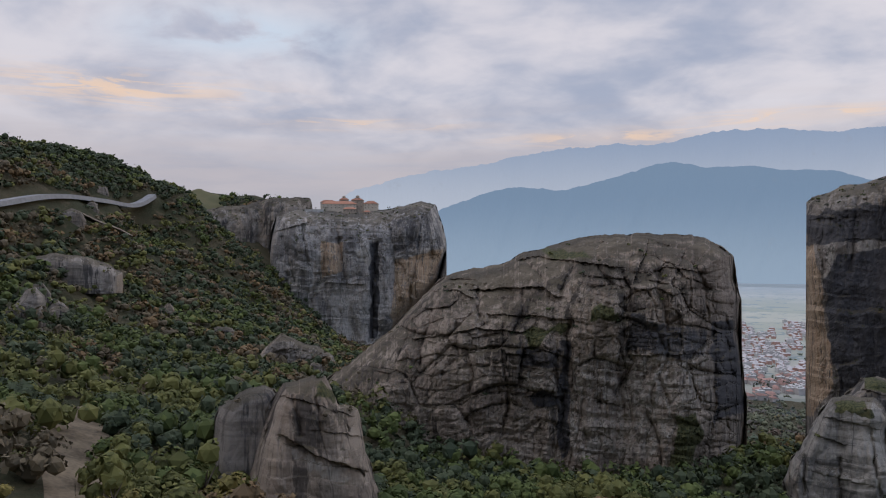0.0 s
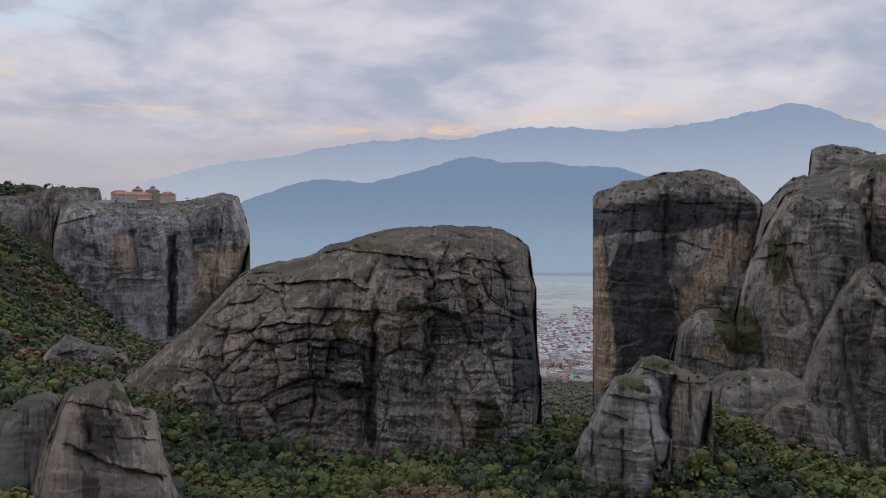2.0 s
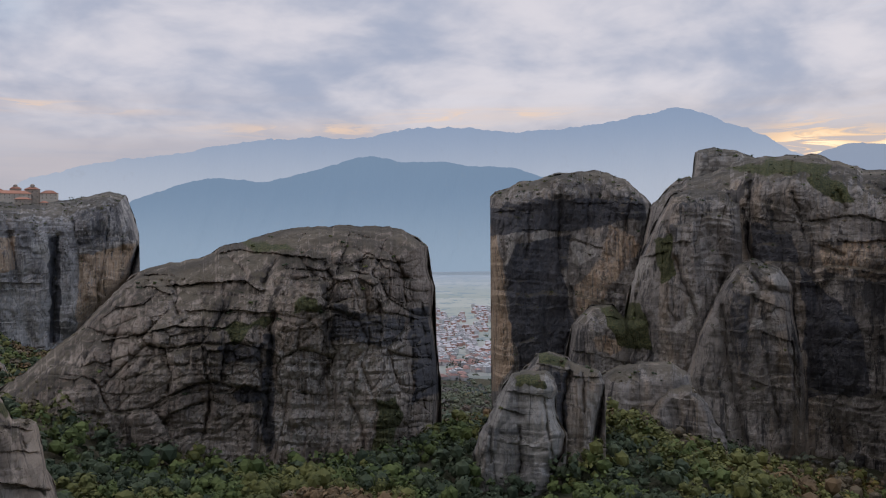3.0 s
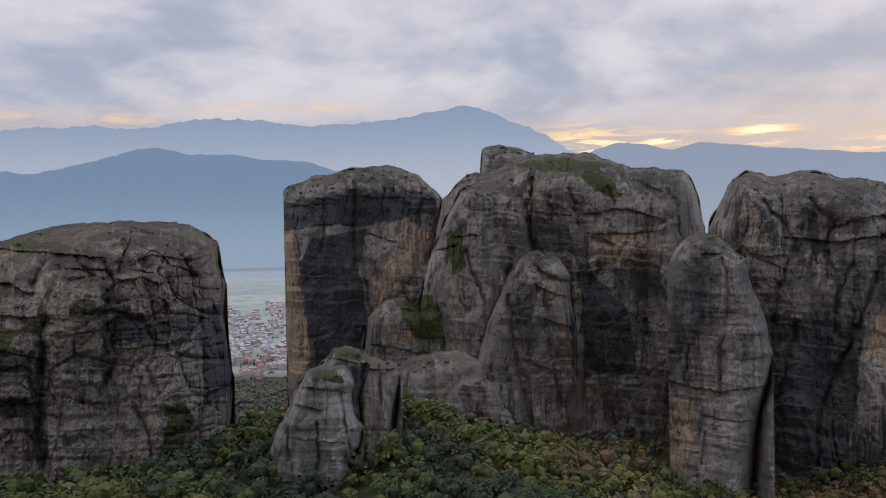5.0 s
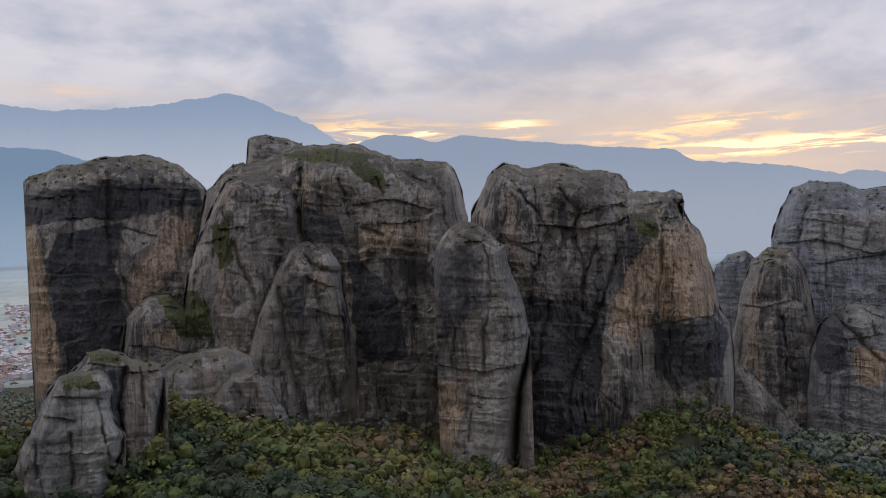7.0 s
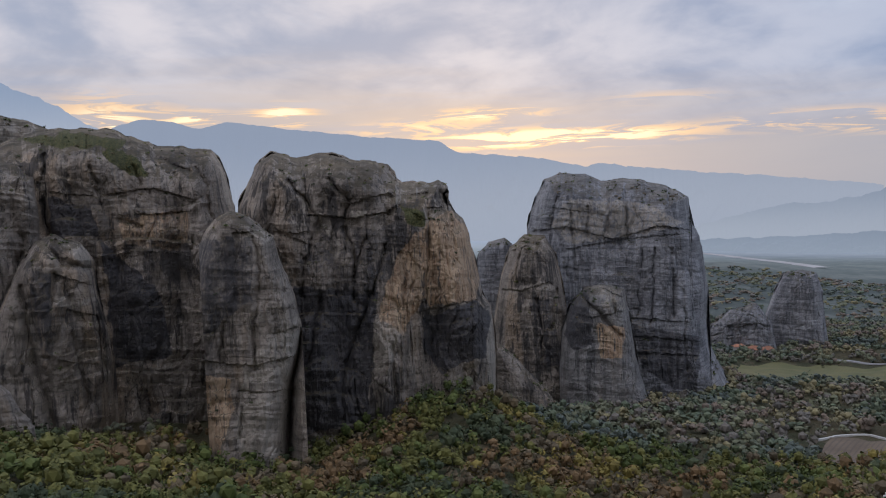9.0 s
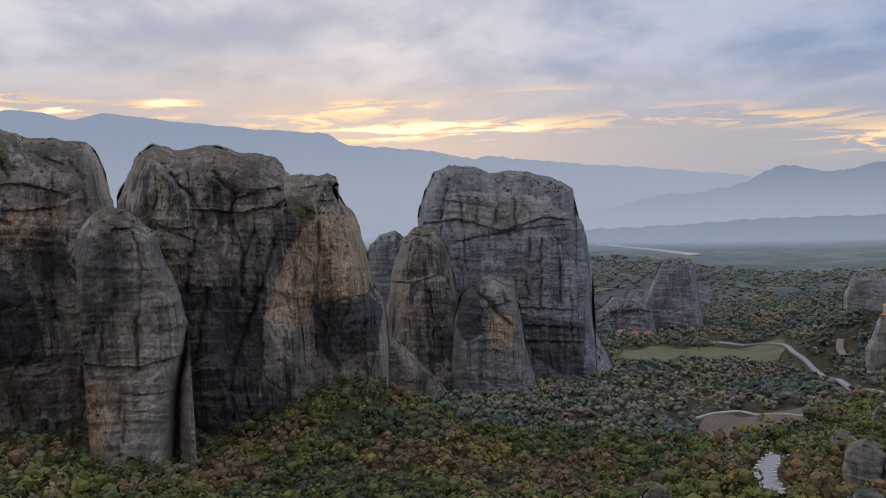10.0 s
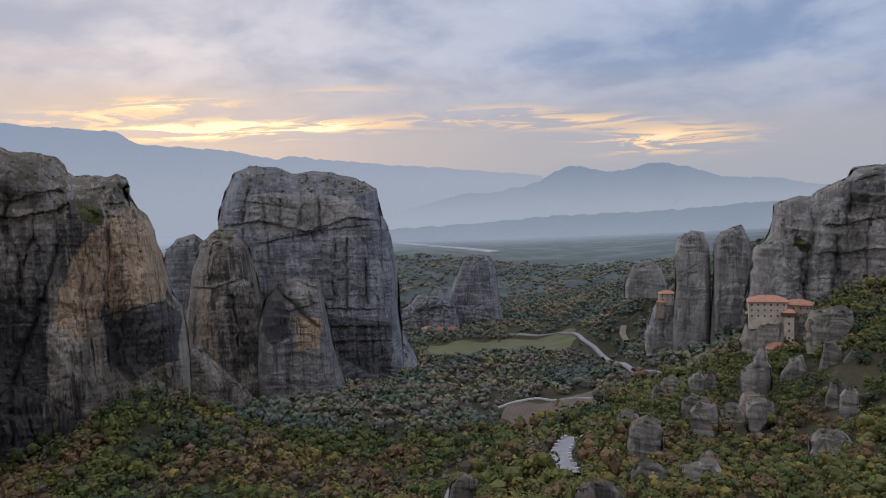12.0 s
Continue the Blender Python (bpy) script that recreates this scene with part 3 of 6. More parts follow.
    # beds: overhanging shelves where soft layers weather back
    dip = zz + 0.10 * uu + 3.5 * fbm(uu / 50, zz / 50, seed + 8, 3)
    for span, power in ((1.25, 0.4), (0.4, 0.2)):
        shelf = dip / (span * L) + 0.8 * fbm(uu / (2 * L), zz / (2 * L), seed + 35, 3)
        saw = shelf - np.floor(shelf)
        dep = dep + butt * power * np.clip(fbm(uu / (2.5 * L), zz / L, seed + 36, 2) * 2 + 0.5, 0, 1) * (np.minimum(saw * 1.15, (1 - saw) * 9) - 0.5)
    dep = dep + bed * fbm(dip / 2.6, uu / 70, seed + 9, 3, 0.6) + bed * 0.8 * fbm(dip / 9.0, uu / 150, seed + 10, 2)
    dep = dep + grain * (1.0 * fbm(uu / 7, zz / 8, seed + 14, 4, 0.65) + 0.8 * fbm(uu / 1.9, zz / 2.2, seed + 15, 3, 0.65) + 0.8 * fbm(uu / 1.6, zz / 9, seed + 16, 3, 0.6))
    # the rock's own clefts and ledges
    wu, wz = uu + 0.1 * L * fbm(uu / (0.5 * L), zz / (0.5 * L), seed + 71, 3), zz + 0.1 * L * fbm(uu / (0.5 * L), zz / (0.5 * L), seed + 72, 3)
    for half, deep, line in clefts:
        wide = half * (0.75 + 0.7 * vnoise(uu / (0.4 * L), zz / (0.4 * L), seed + 73))
        dep = dep - deep * np.exp(-(line_gap(wu, wz, line) / wide) ** 1.3)
    for deep, line in ledges:
        lu, lz = np.array(line, float).T
        under = np.interp(uu, lu, lz) + 0.04 * L * fbm(uu / (0.25 * L), uu * 0, seed + 74, 3) - zz
        end = np.clip(np.minimum(uu - lu[0], lu[-1] - uu) / (0.15 * L) + 1, 0, 1)
        dep = dep + deep * end * np.where(under > 0, -0.7 * np.exp(-under / (2.0 * deep)), 0.12 * np.exp(under / (1.5 * deep))) * np.clip(0.35 + 1.1 * vnoise(uu / (0.35 * L), uu * 0, seed + 76), 0, 1)
    marks = {}
    for kind, amount, ring in zones:
        far_in = inside(wu, wz, ring) + 0.12 * L * fbm(uu / (0.3 * L), zz / (0.6 * L), seed + 75, 4)
        mask = amount * np.clip(0.5 + far_in / (0.14 * L), 0, 1)
        marks[kind] = np.maximum(marks.get(kind, 0.0), mask)
    dep = np.maximum(dep, 0.0) * np.clip(gap / (2.5 * size + 0.3), 0, 1) ** 0.6
    near = (d - dep) / d
    a = radians(az)
    across, away = np.array([math.cos(a), -math.sin(a)]), np.array([math.sin(a), math.cos(a)])

    def place(uq, zq, off, k):
        x = (uq * k)[..., None] * across + off[..., None] * away
        return np.concatenate([x, ((zq - EYE) * k + EYE - base)[..., None]], -1).reshape(-1, 3)

    front = place(uu, zz, -dep, near)
    pick = np.unique(np.linspace(0, len(u) - 1, max(8, len(u) // 5)).astype(int))
    lift = np.unique(np.linspace(0, rows - 1, 14).astype(int))
    back_d = depth * round_[np.ix_(lift, pick)] * 0.8 + 3 * fbm(uu[np.ix_(lift, pick)] / L, zz[np.ix_(lift, pick)] / L, seed + 17) * round_[np.ix_(lift, pick)]
    back = place(uu[np.ix_(lift, pick)], zz[np.ix_(lift, pick)], back_d, np.ones(back_d.shape))
    f1 = grid_faces(rows, len(u))
    f2 = grid_faces(len(lift), len(pick), len(front))[:, ::-1]
    me = mesh_of(name, np.vstack([front, back]), np.vstack([f1, f2]), mat, smooth=False)
    for kind, mask in marks.items():
        layer = me.attributes.new(kind, "FLOAT", "POINT")
        layer.data.foreach_set("value", np.concatenate([mask.ravel(), np.zeros(len(back))]).astype(np.float32))
    ob = new(name, me)
    ob.location = polar(az, d, base)
    if of is None:
        tagged(ob, label, "rock")
    else:
        tagged(ob, label)
        ob.parent = of
        ob.location -= of.location
    rock_sites.append((az, d, width / 2, depth))
    # level spots for shrubs
    nz = np.empty(len(me.vertices) * 3, np.float32)
    me.vertices.foreach_get("normal", nz)
    nz = nz.reshape(-1, 3)[: len(front), 2].reshape(rows, -1)
    ok = np.argwhere((nz > 0.55) & (q > 0.02) & (t > 0.3))
    if len(ok):
        for i, j in ok[rng.choice(len(ok), min(len(ok), int(3 + width * tall / 500)))]:
            rock_tops.append((np.array(polar(az, d, base)) + front.reshape(rows, len(u), 3)[i, j], d))
    return ob


# each great rock's own clefts (half width, depth, line), ledges (depth, line) and stains, with light and shade painted
# among them, in metres across and height
BROWN_CLEFTS = [(2.2, 6, [(26.1, 264), (23.0, 254), (22.2, 224), (22.0, 195)]), (1.0, 4, [(52.3, 289), (55.6, 279), (54.4, 271), (49.9, 266)]), (0.9, 4, [(54.3, 255), (55.4, 245), (50.5, 237), (47.6, 230)]), (1.2, 5, [(68.9, 289), (68.0, 282), (72.3, 270), (73.7, 262)]), (1.0, 4, [(84.0, 292), (89.8, 279), (91.2, 267)]), (0.9, 4, [(27.4, 290), (22.6, 280)]), (1.0, 4, [(3.3, 295), (11.5, 285), (12.8, 280)]), (1.0, 4, [(1.8, 278), (2.5, 269), (-1.6, 260)]), (1.2, 5, [(-20.0, 280), (-18.8, 266)]), (1.2, 5, [(-42.8, 278), (-44.3, 261), (-47.8, 253), (-48.5, 242)]), (0.9, 3, [(-31.0, 257), (-29.7, 247), (-36.5, 237)]), (0.9, 3, [(67.8, 239), (72.0, 225)]), (1.0, 4, [(63.3, 219), (67.6, 205), (69.0, 196)]), (1.6, 6, [(99.3, 299), (101.6, 284), (100.0, 261), (101.4, 238)]), (1.4, 5, [(95.0, 267), (93.3, 221)])]
BROWN_LEDGES = [(4, [(-45.5, 279), (-30.8, 280), (-22.2, 276)]), (5, [(-21.4, 280), (-3.7, 281), (12.9, 281), (18.9, 277)]), (4, [(-25.3, 293), (-6.3, 294), (10.2, 296), (32.5, 294), (50.9, 291)]), (4, [(4.5, 267), (21.1, 266), (28.9, 265)]), (3, [(-12.0, 268), (1.1, 267)]), (4, [(-51.0, 255), (-33.7, 258), (-20.2, 261), (1.6, 259)]), (2.5, [(52.0, 248), (78.0, 249), (92.6, 250)]), (2, [(39.1, 226), (49.6, 224)]), (2, [(39.0, 213), (49.5, 212)]), (2.5, [(63.7, 288), (72.4, 292), (86.9, 289)]), (5, [(5.5, 227), (11.1, 231), (18.6, 228)])]
# the last dark patch paints the shade inside the small cave
BROWN_ZONES = [("pale_lit", 0.5, [(25.1, 246), (92.7, 261), (92.5, 224), (63.2, 196), (24.8, 197)]), ("pale_lit", 0.5, [(1.5, 241), (20.9, 246), (19.4, 229), (-4.1, 227)]), ("stain_shade", 0.95, [(21.0, 254), (24.4, 254), (24.5, 195), (19.8, 196)]), ("stain_shade", 0.75, [(92.7, 264), (106.0, 267), (108.7, 223), (93.9, 215)]), ("stain_shade", 0.6, [(55.0, 271), (78.0, 262), (92.6, 260), (91.1, 247), (52.0, 251)]), ("stain_shade", 0.6, [(-3.9, 252), (21.0, 252), (20.9, 240), (1.5, 241)]), ("turf", 0.9, [(35.1, 271), (40.8, 275), (50.7, 266), (35.1, 265)]), ("turf", 0.9, [(7.5, 301), (32.5, 300), (36.7, 296), (18.5, 295)]), ("turf", 0.8, [(1.7, 260), (18.3, 264), (28.1, 263), (7.1, 252)]), ("turf", 1, [(74.9, 219), (86.6, 220), (87.9, 195), (73.3, 195)]), ("stain_shade", 0.8, [(4.2, 227), (11.1, 230), (18.6, 226), (16.6, 222), (6.9, 221)])]
STAINED_CLEFTS = [(1.8, 6, [(-7.6, 343), (-9.2, 296), (-6.9, 267)]), (1.4, 5, [(-32.8, 339), (-37.0, 282)]), (1.2, 4, [(50.9, 337), (47.4, 303)]), (1.4, 5, [(-50.3, 351), (-57.2, 306), (-53.9, 273)]), (1.2, 4, [(17.8, 338), (14.3, 304)]), (1.5, 5, [(1.1, 257), (5.7, 228), (-5.4, 205)])]
STAINED_LEDGES = [(3, [(-64.6, 323), (-40.0, 325)]), (3, [(-1.1, 331), (60.2, 328)]), (3, [(-38.4, 308), (-8.8, 307)]), (3, [(2.5, 300), (25.6, 292)])]
STAINED_ZONES = [("stain_shade", 1, [(-45.5, 297), (2.7, 305), (-5.4, 272), (4.7, 228), (-10.5, 191), (-42.8, 183), (-52.3, 231), (-53.9, 273)]), ("stain_shade", 0.75, [(-67.5, 328), (-32.9, 334), (62.8, 335), (63.7, 317), (21.4, 307), (-34.0, 305), (-66.2, 304)]), ("pale_lit", 1, [(-37.3, 311), (-11.0, 310), (-10.6, 295), (-31.9, 299)]), ("pale_lit", 0.95, [(1.6, 299), (21.9, 292), (20.7, 285), (8.6, 275), (1.9, 281)]), ("sand", 0.9, [(-73.7, 316), (-61.7, 306), (-56.8, 269), (-53.7, 231), (-47.8, 193), (-65.8, 166), (-79.1, 167)]), ("pale_lit", 0.9, [(-52.8, 306), (-44.6, 308), (-47.4, 283), (-54.9, 271)]), ("sand", 0.55, [(21.5, 280), (33.5, 316), (52.2, 303), (61.5, 293), (31.4, 251), (4.7, 228), (2.0, 257)])]
DARK_CLEFTS = [(1.4, 6, [(-81.5, 314), (-84.7, 284)]), (2.2, 9, [(-20.6, 339), (-24.2, 296), (-18.6, 282)]), (1.4, 5, [(7.8, 332), (13.0, 320)]), (1.4, 5, [(38.8, 333), (44.8, 319)]), (1.4, 5, [(53.5, 339), (78.3, 327)]), (1.2, 5, [(27.3, 292), (43.0, 285)]), (1.5, 6, [(-58.1, 334), (-54.5, 302)]), (1.6, 6, [(82.9, 330), (91.6, 316), (91.2, 298)])]
DARK_LEDGES = [(5, [(-83.2, 332), (-58.0, 336), (-37.6, 333)]), (5, [(-17.7, 314), (7.2, 310)]), (5, [(20.9, 311), (52.9, 315), (80.0, 305)]), (4, [(29.6, 295), (75.2, 296)]), (3, [(-37.1, 351), (-9.8, 351)])]
# dark patches paint the shade of the recess and the gap beside the tower
DARK_ZONES = [("stain_shade", 0.9, [(-22.3, 312), (7.0, 302), (13.2, 279), (-16.4, 280)]), ("sand", 0.5, [(25.0, 293), (77.5, 298), (79.5, 286), (69.8, 262), (29.0, 272)]), ("stain_shade", 0.85, [(13.2, 277), (50.8, 235), (61.0, 184), (17.4, 181)]), ("turf", 0.8, [(12.8, 345), (40.0, 342), (53.1, 321), (30.4, 327)]), ("turf", 0.9, [(-37.1, 351), (-0.5, 358), (35.7, 351), (30.9, 345), (-10.0, 346)])]
SHOULDER_CLEFTS = [(1.6, 7, [(-4.5, 282), (-1.6, 230), (6.1, 195)]), (1.6, 7, [(16.1, 286), (26.7, 247), (23.5, 203)]), (1.2, 5, [(-22.2, 265), (-14.5, 230)])]
SHOULDER_LEDGES = [(4, [(-19.3, 213), (8.6, 210)])]
# the dark patch paints deep shade between buttress and tower
SHOULDER_ZONES = [("pale_lit", 0.75, [(14.0, 286), (20.3, 281), (27.1, 229), (22.3, 223)]), ("sand", 0.5, [(-13.0, 289), (30.0, 292), (34.0, 281), (7.9, 264)]), ("stain_shade", 0.85, [(-28.8, 261), (7.2, 238), (16.2, 169), (-24.8, 169)]), ("turf", 1, [(-22.0, 196), (6.0, 191), (21.7, 130), (-21.3, 139)])]
RIB_CLEFTS = [(1.4, 6, [(6.7, 310), (11.3, 297)]), (1.6, 6, [(14.2, 285), (21.7, 260), (27.4, 245)]), (2.0, 8, [(47.4, 284), (42.0, 243), (46.2, 217)]), (1.4, 5, [(31.6, 314), (29.0, 297)]), (1.5, 6, [(-10.7, 278), (-15.2, 237)]), (1.6, 7, [(45.4, 217), (50.7, 183), (62.1, 140)])]
RIB_LEDGES = [(4, [(-16.6, 282), (6.1, 290)]), (4, [(6.3, 296), (22.8, 297)]), (3, [(-48.1, 246), (-24.1, 241)]), (4, [(-57.1, 218), (-21.0, 210)])]
RIB_ZONES = [("pale_lit", 0.85, [(-17.4, 282), (-3.4, 289), (-5.8, 277), (-17.4, 260)]), ("pale_lit", 0.9, [(10.8, 297), (19.4, 294), (14.9, 282)]), ("pale_lit", 0.7, [(25.8, 261), (32.7, 256), (21.6, 230), (11.7, 233)]), ("turf", 1, [(-2.6, 299), (11.4, 301), (14.6, 273), (4.6, 268)]), ("turf", 0.9, [(-39.9, 250), (-11.5, 253), (-0.2, 219), (-28.8, 221)]), ("sand", 0.6, [(-44.8, 226), (-22.4, 231), (-22.8, 216), (-41.1, 215)])]
BLADE_CLEFTS = [(2.0, 8, [(-6.2, 254), (-2.9, 207), (8.3, 152)]), (1.4, 5, [(11.5, 262), (8.9, 238)]), (1.4, 5, [(32.5, 245), (37.5, 198)]), (1.6, 6, [(3.3, 286), (15.6, 269), (33.1, 264)]), (1.2, 5, [(20.2, 222), (26.7, 175)])]
BLADE_LEDGES = [(5, [(3.3, 285), (21.8, 281), (34.6, 276)]), (4, [(9.6, 262), (30.8, 253)]), (4, [(18.6, 238), (38.1, 232)]), (3, [(8.0, 207), (31.3, 202)])]
BLADE_ZONES = [("pale_lit", 0.7, [(12.2, 284), (32.3, 278), (34.2, 264), (21.6, 272)]), ("pale_lit", 0.75, [(12.3, 247), (29.4, 243), (24.5, 237), (9.7, 240)]), ("pale_lit", 0.5, [(32.8, 253), (40.0, 202), (41.7, 150), (36.7, 182)]), ("stain_shade", 0.5, [(-5.7, 270), (9.6, 262), (8.0, 207), (-3.3, 223)])]
TOWER_CLEFTS = [(1.2, 4, [(8.8, 281), (10.9, 258), (7.0, 231), (5.8, 204)]), (1.4, 5, [(-19.7, 285), (-25.6, 245), (-21.4, 214)]), (1.0, 4, [(22.5, 274), (24.3, 249)]), (1.0, 4, [(-11.0, 231), (-13.2, 208)]), (0.8, 3, [(-2.1, 191), (-4.3, 164)])]
TOWER_LEDGES = [(4, [(-31.4, 214), (-9.9, 208), (6.5, 206), (31.5, 210)]), (2.5, [(-3.7, 192), (14.3, 189), (28.8, 191)]), (2.5, [(18.2, 224), (33.4, 227)]), (4, [(-1.6, 284), (11.5, 285), (20.4, 279)]), (2, [(10.7, 251), (32.3, 249)]), (2, [(15.3, 239), (33.0, 238)])]
# the 0.9 strip along the upper ledge paints its lit top
TOWER_ZONES = [("pale_lit", 0.85, [(-0.0, 208), (34.5, 234), (31.4, 205), (21.4, 144), (-7.8, 157), (-3.7, 191)]), ("sand", 0.75, [(-29.9, 205), (-7.8, 201), (-6.6, 181), (-17.9, 152), (-24.8, 170)]), ("pale_lit", 0.45, [(21.0, 276), (29.2, 257), (34.5, 231), (19.9, 228)]), ("stain_shade", 0.55, [(-24.7, 282), (8.1, 281), (7.3, 244), (-29.6, 218)]), ("pale_lit", 0.9, [(7.6, 287), (20.4, 281), (20.3, 277), (5.9, 282)])]
OCHRE_CLEFTS = [(0.9, 4, [(48.9, 288), (46.8, 257), (43.9, 225)]), (1.5, 6, [(-28.5, 286), (-41.1, 257), (-41.6, 234)]), (1.3, 6, [(-9.9, 280), (-5.2, 257), (-8.2, 230)]), (1.2, 5, [(1.5, 272), (-8.0, 242)]), (1.4, 5, [(-49.4, 316), (-32.2, 292)]), (1.8, 7, [(4.5, 234), (-15.8, 180), (-19.0, 145)]), (1.6, 6, [(-29.6, 234), (-42.6, 183)]), (1.2, 5, [(15.7, 268), (6.3, 234)]), (1.4, 5, [(-21.3, 315), (-8.8, 299)]), (1.5, 6, [(46.8, 303), (48.9, 288)])]
OCHRE_LEDGES = [(6, [(-34.8, 291), (-7.2, 288), (17.9, 291), (26.7, 297)]), (4, [(-8.8, 298), (23.4, 305)]), (5, [(21.6, 303), (46.5, 304)]), (4, [(48.3, 293), (64.2, 295)]), (3, [(-63.6, 281), (-36.9, 279)]), (3, [(41.1, 220), (64.9, 224), (81.4, 227)])]
# the strongest dark patch paints the shade below the overhanging ochre face
OCHRE_ZONES = [("sand", 1, [(48.9, 283), (62.5, 293), (76.1, 275), (81.5, 235), (80.4, 225), (48.0, 223), (43.0, 231)]), ("sand", 0.9, [(24.4, 261), (47.8, 283), (44.7, 231), (27.0, 204), (12.9, 204), (9.6, 219)]), ("pale_lit", 0.65, [(6.0, 219), (27.0, 204), (8.8, 173), (2.5, 185)]), ("stain_shade", 1, [(42.8, 215), (81.4, 225), (90.4, 217), (84.8, 184), (54.1, 175), (39.0, 195)]), ("stain_shade", 0.85, [(-49.0, 242), (9.8, 234), (5.7, 204), (-0.7, 142), (-58.9, 134)]), ("pale_lit", 0.95, [(-29.9, 292), (-21.0, 291), (-14.9, 269), (-18.7, 260), (-25.7, 280)]), ("pale_lit", 0.7, [(-7.1, 293), (22.1, 294), (21.4, 290), (-7.2, 288)]), ("pale_lit", 0.6, [(21.6, 306), (43.2, 312), (46.5, 305), (24.9, 294)]), ("stain_shade", 0.45, [(10.7, 283), (48.9, 286), (24.4, 261), (9.8, 234), (-22.9, 234), (-48.7, 257), (-22.0, 280)]), ("pale_lit", 0.7, [(86.3, 220), (91.1, 221), (93.5, 152), (86.5, 159)]), ("turf", 0.8, [(28.4, 294), (45.6, 290), (45.4, 278), (31.7, 281)])]
BLUE_CLEFTS = [(2, 6, [(-57.8, 277), (-54.3, 207)]), (1.8, 6, [(1.5, 306), (1.8, 247)]), (1.5, 5, [(-14.4, 291), (-18.4, 257)]), (1.5, 5, [(-72.3, 296), (-81.6, 246)]), (1.5, 5, [(-39.4, 286), (-39.1, 254)]), (1.4, 5, [(31.7, 237), (25.4, 155)]), (1.5, 5, [(60.0, 192), (62.4, 104)]), (1.4, 5, [(48.7, 236), (50.2, 164)]), (1.4, 5, [(18.2, 237), (11.5, 165)])]
BLUE_LEDGES = [(6, [(-100.2, 259), (-62.0, 263), (-12.4, 249), (37.1, 262), (68.6, 257)]), (4, [(-62.8, 238), (-0.0, 249), (61.2, 253)]), (4, [(0.8, 162), (68.4, 157)]), (4, [(3.4, 142), (74.0, 136)]), (3, [(-80.3, 285), (-24.1, 276)]), (3, [(9.2, 124), (73.7, 120)])]
BLUE_ZONES = [("pale_lit", 0.6, [(-61.0, 296), (25.5, 287), (68.7, 262), (0.0, 250), (-62.7, 243), (-80.9, 265)]), ("stain_shade", 0.6, [(3.8, 156), (77.2, 142), (75.9, 72), (14.9, 104)]), ("stain_shade", 0.4, [(-6.5, 238), (60.9, 236), (53.1, 155), (-2.3, 162)])]
RIDGE_CLEFTS = [(1.6, 6, [(14.2, 207), (8.4, 167)]), (1.4, 5, [(-18.1, 248), (-23.9, 214)]), (1.6, 6, [(-38.0, 243), (-42.1, 209)]), (1.4, 5, [(-3.0, 196), (0.7, 139)])]
RIDGE_LEDGES = [(4, [(-45.0, 209), (-19.6, 205), (6.0, 213)]), (4, [(-35.2, 243), (-1.1, 253)])]
RIDGE_ZONES = [("pale_lit", 0.6, [(-39.3, 209), (8.8, 214), (17.0, 207), (-31.1, 200)]), ("stain_shade", 0.5, [(-14.3, 197), (8.2, 196), (23.0, 127), (0.3, 128)])]
HOLLOW_CLEFTS = [(1.5, 6, [(-16.9, 203), (-0.5, 184), (16.0, 166)]), (1.2, 5, [(8.2, 210), (12.9, 189)])]
HOLLOW_LEDGES = [(4, [(-2.3, 213), (27.3, 198)]), (4, [(-8.5, 183), (16.6, 189)])]
HOLLOW_ZONES = [("stain_shade", 0.85, [(-41.8, 225), (-10.1, 216), (-7.7, 154), (-30.7, 155)]), ("sand", 1, [(-4.3, 180), (20.3, 173), (18.0, 145), (-2.6, 145)]), ("pale_lit", 0.5, [(-4.9, 216), (23.9, 210), (26.0, 189), (-0.3, 189)])]
CLIFF_CLEFTS = [(3.5, 12, [(43.2, 309), (36.8, 253), (36.8, 172)]), (2.0, 7, [(106.1, 345), (97.2, 277), (85.1, 212)]), (2.0, 6, [(-11.1, 317), (-1.5, 245)]), (2.0, 6, [(-62.4, 333), (-54.5, 277)]), (2.0, 6, [(-20.6, 353), (-11.1, 309)]), (1.8, 6, [(60.8, 333), (68.9, 277)]), (1.8, 6, [(-89.8, 317), (-74.1, 253)])]
CLIFF_LEDGES = [(6, [(-105.3, 323), (-54.5, 337)]), (4, [(97.2, 289), (137.9, 293)]), (4, [(-42.7, 253), (20.8, 249)])]
CLIFF_ZONES = [("sand", 0.95, [(-36.4, 310), (-5.5, 309), (-6.3, 267), (-34.8, 259)]), ("sand", 0.7, [(68.9, 285), (137.9, 301), (121.6, 220), (60.8, 176)]), ("pale_lit", 0.5, [(-42.7, 253), (28.7, 253), (28.7, 172), (-11.1, 173)]), ("stain_shade", 0.85, [(32.8, 309), (46.4, 309), (44.8, 172), (32.8, 172)]), ("stain_shade", 0.5, [(52.8, 341), (117.5, 358), (142.0, 301), (101.3, 301), (68.9, 293)]), ("pale_lit", 0.9, [(11.2, 302), (38.4, 301), (32.8, 273), (20.8, 283)])]
HOLLOWED_CLEFTS = [(0.6, 3, [(-8.9, 268), (-10.9, 255), (-13.2, 246)]), (0.4, 1.6, [(-4.3, 266), (-3.0, 257)]), (0.4, 1.6, [(6.1, 266), (8.8, 258)]), (0.4, 1.5, [(0.9, 267), (2.2, 258)])]
HOLLOWED_LEDGES = [(3, [(-6.8, 257), (0.9, 252), (12.1, 248)]), (1.5, [(-6.8, 266), (0.9, 264), (8.8, 261)]), (1.2, [(0.9, 258), (11.4, 256)])]
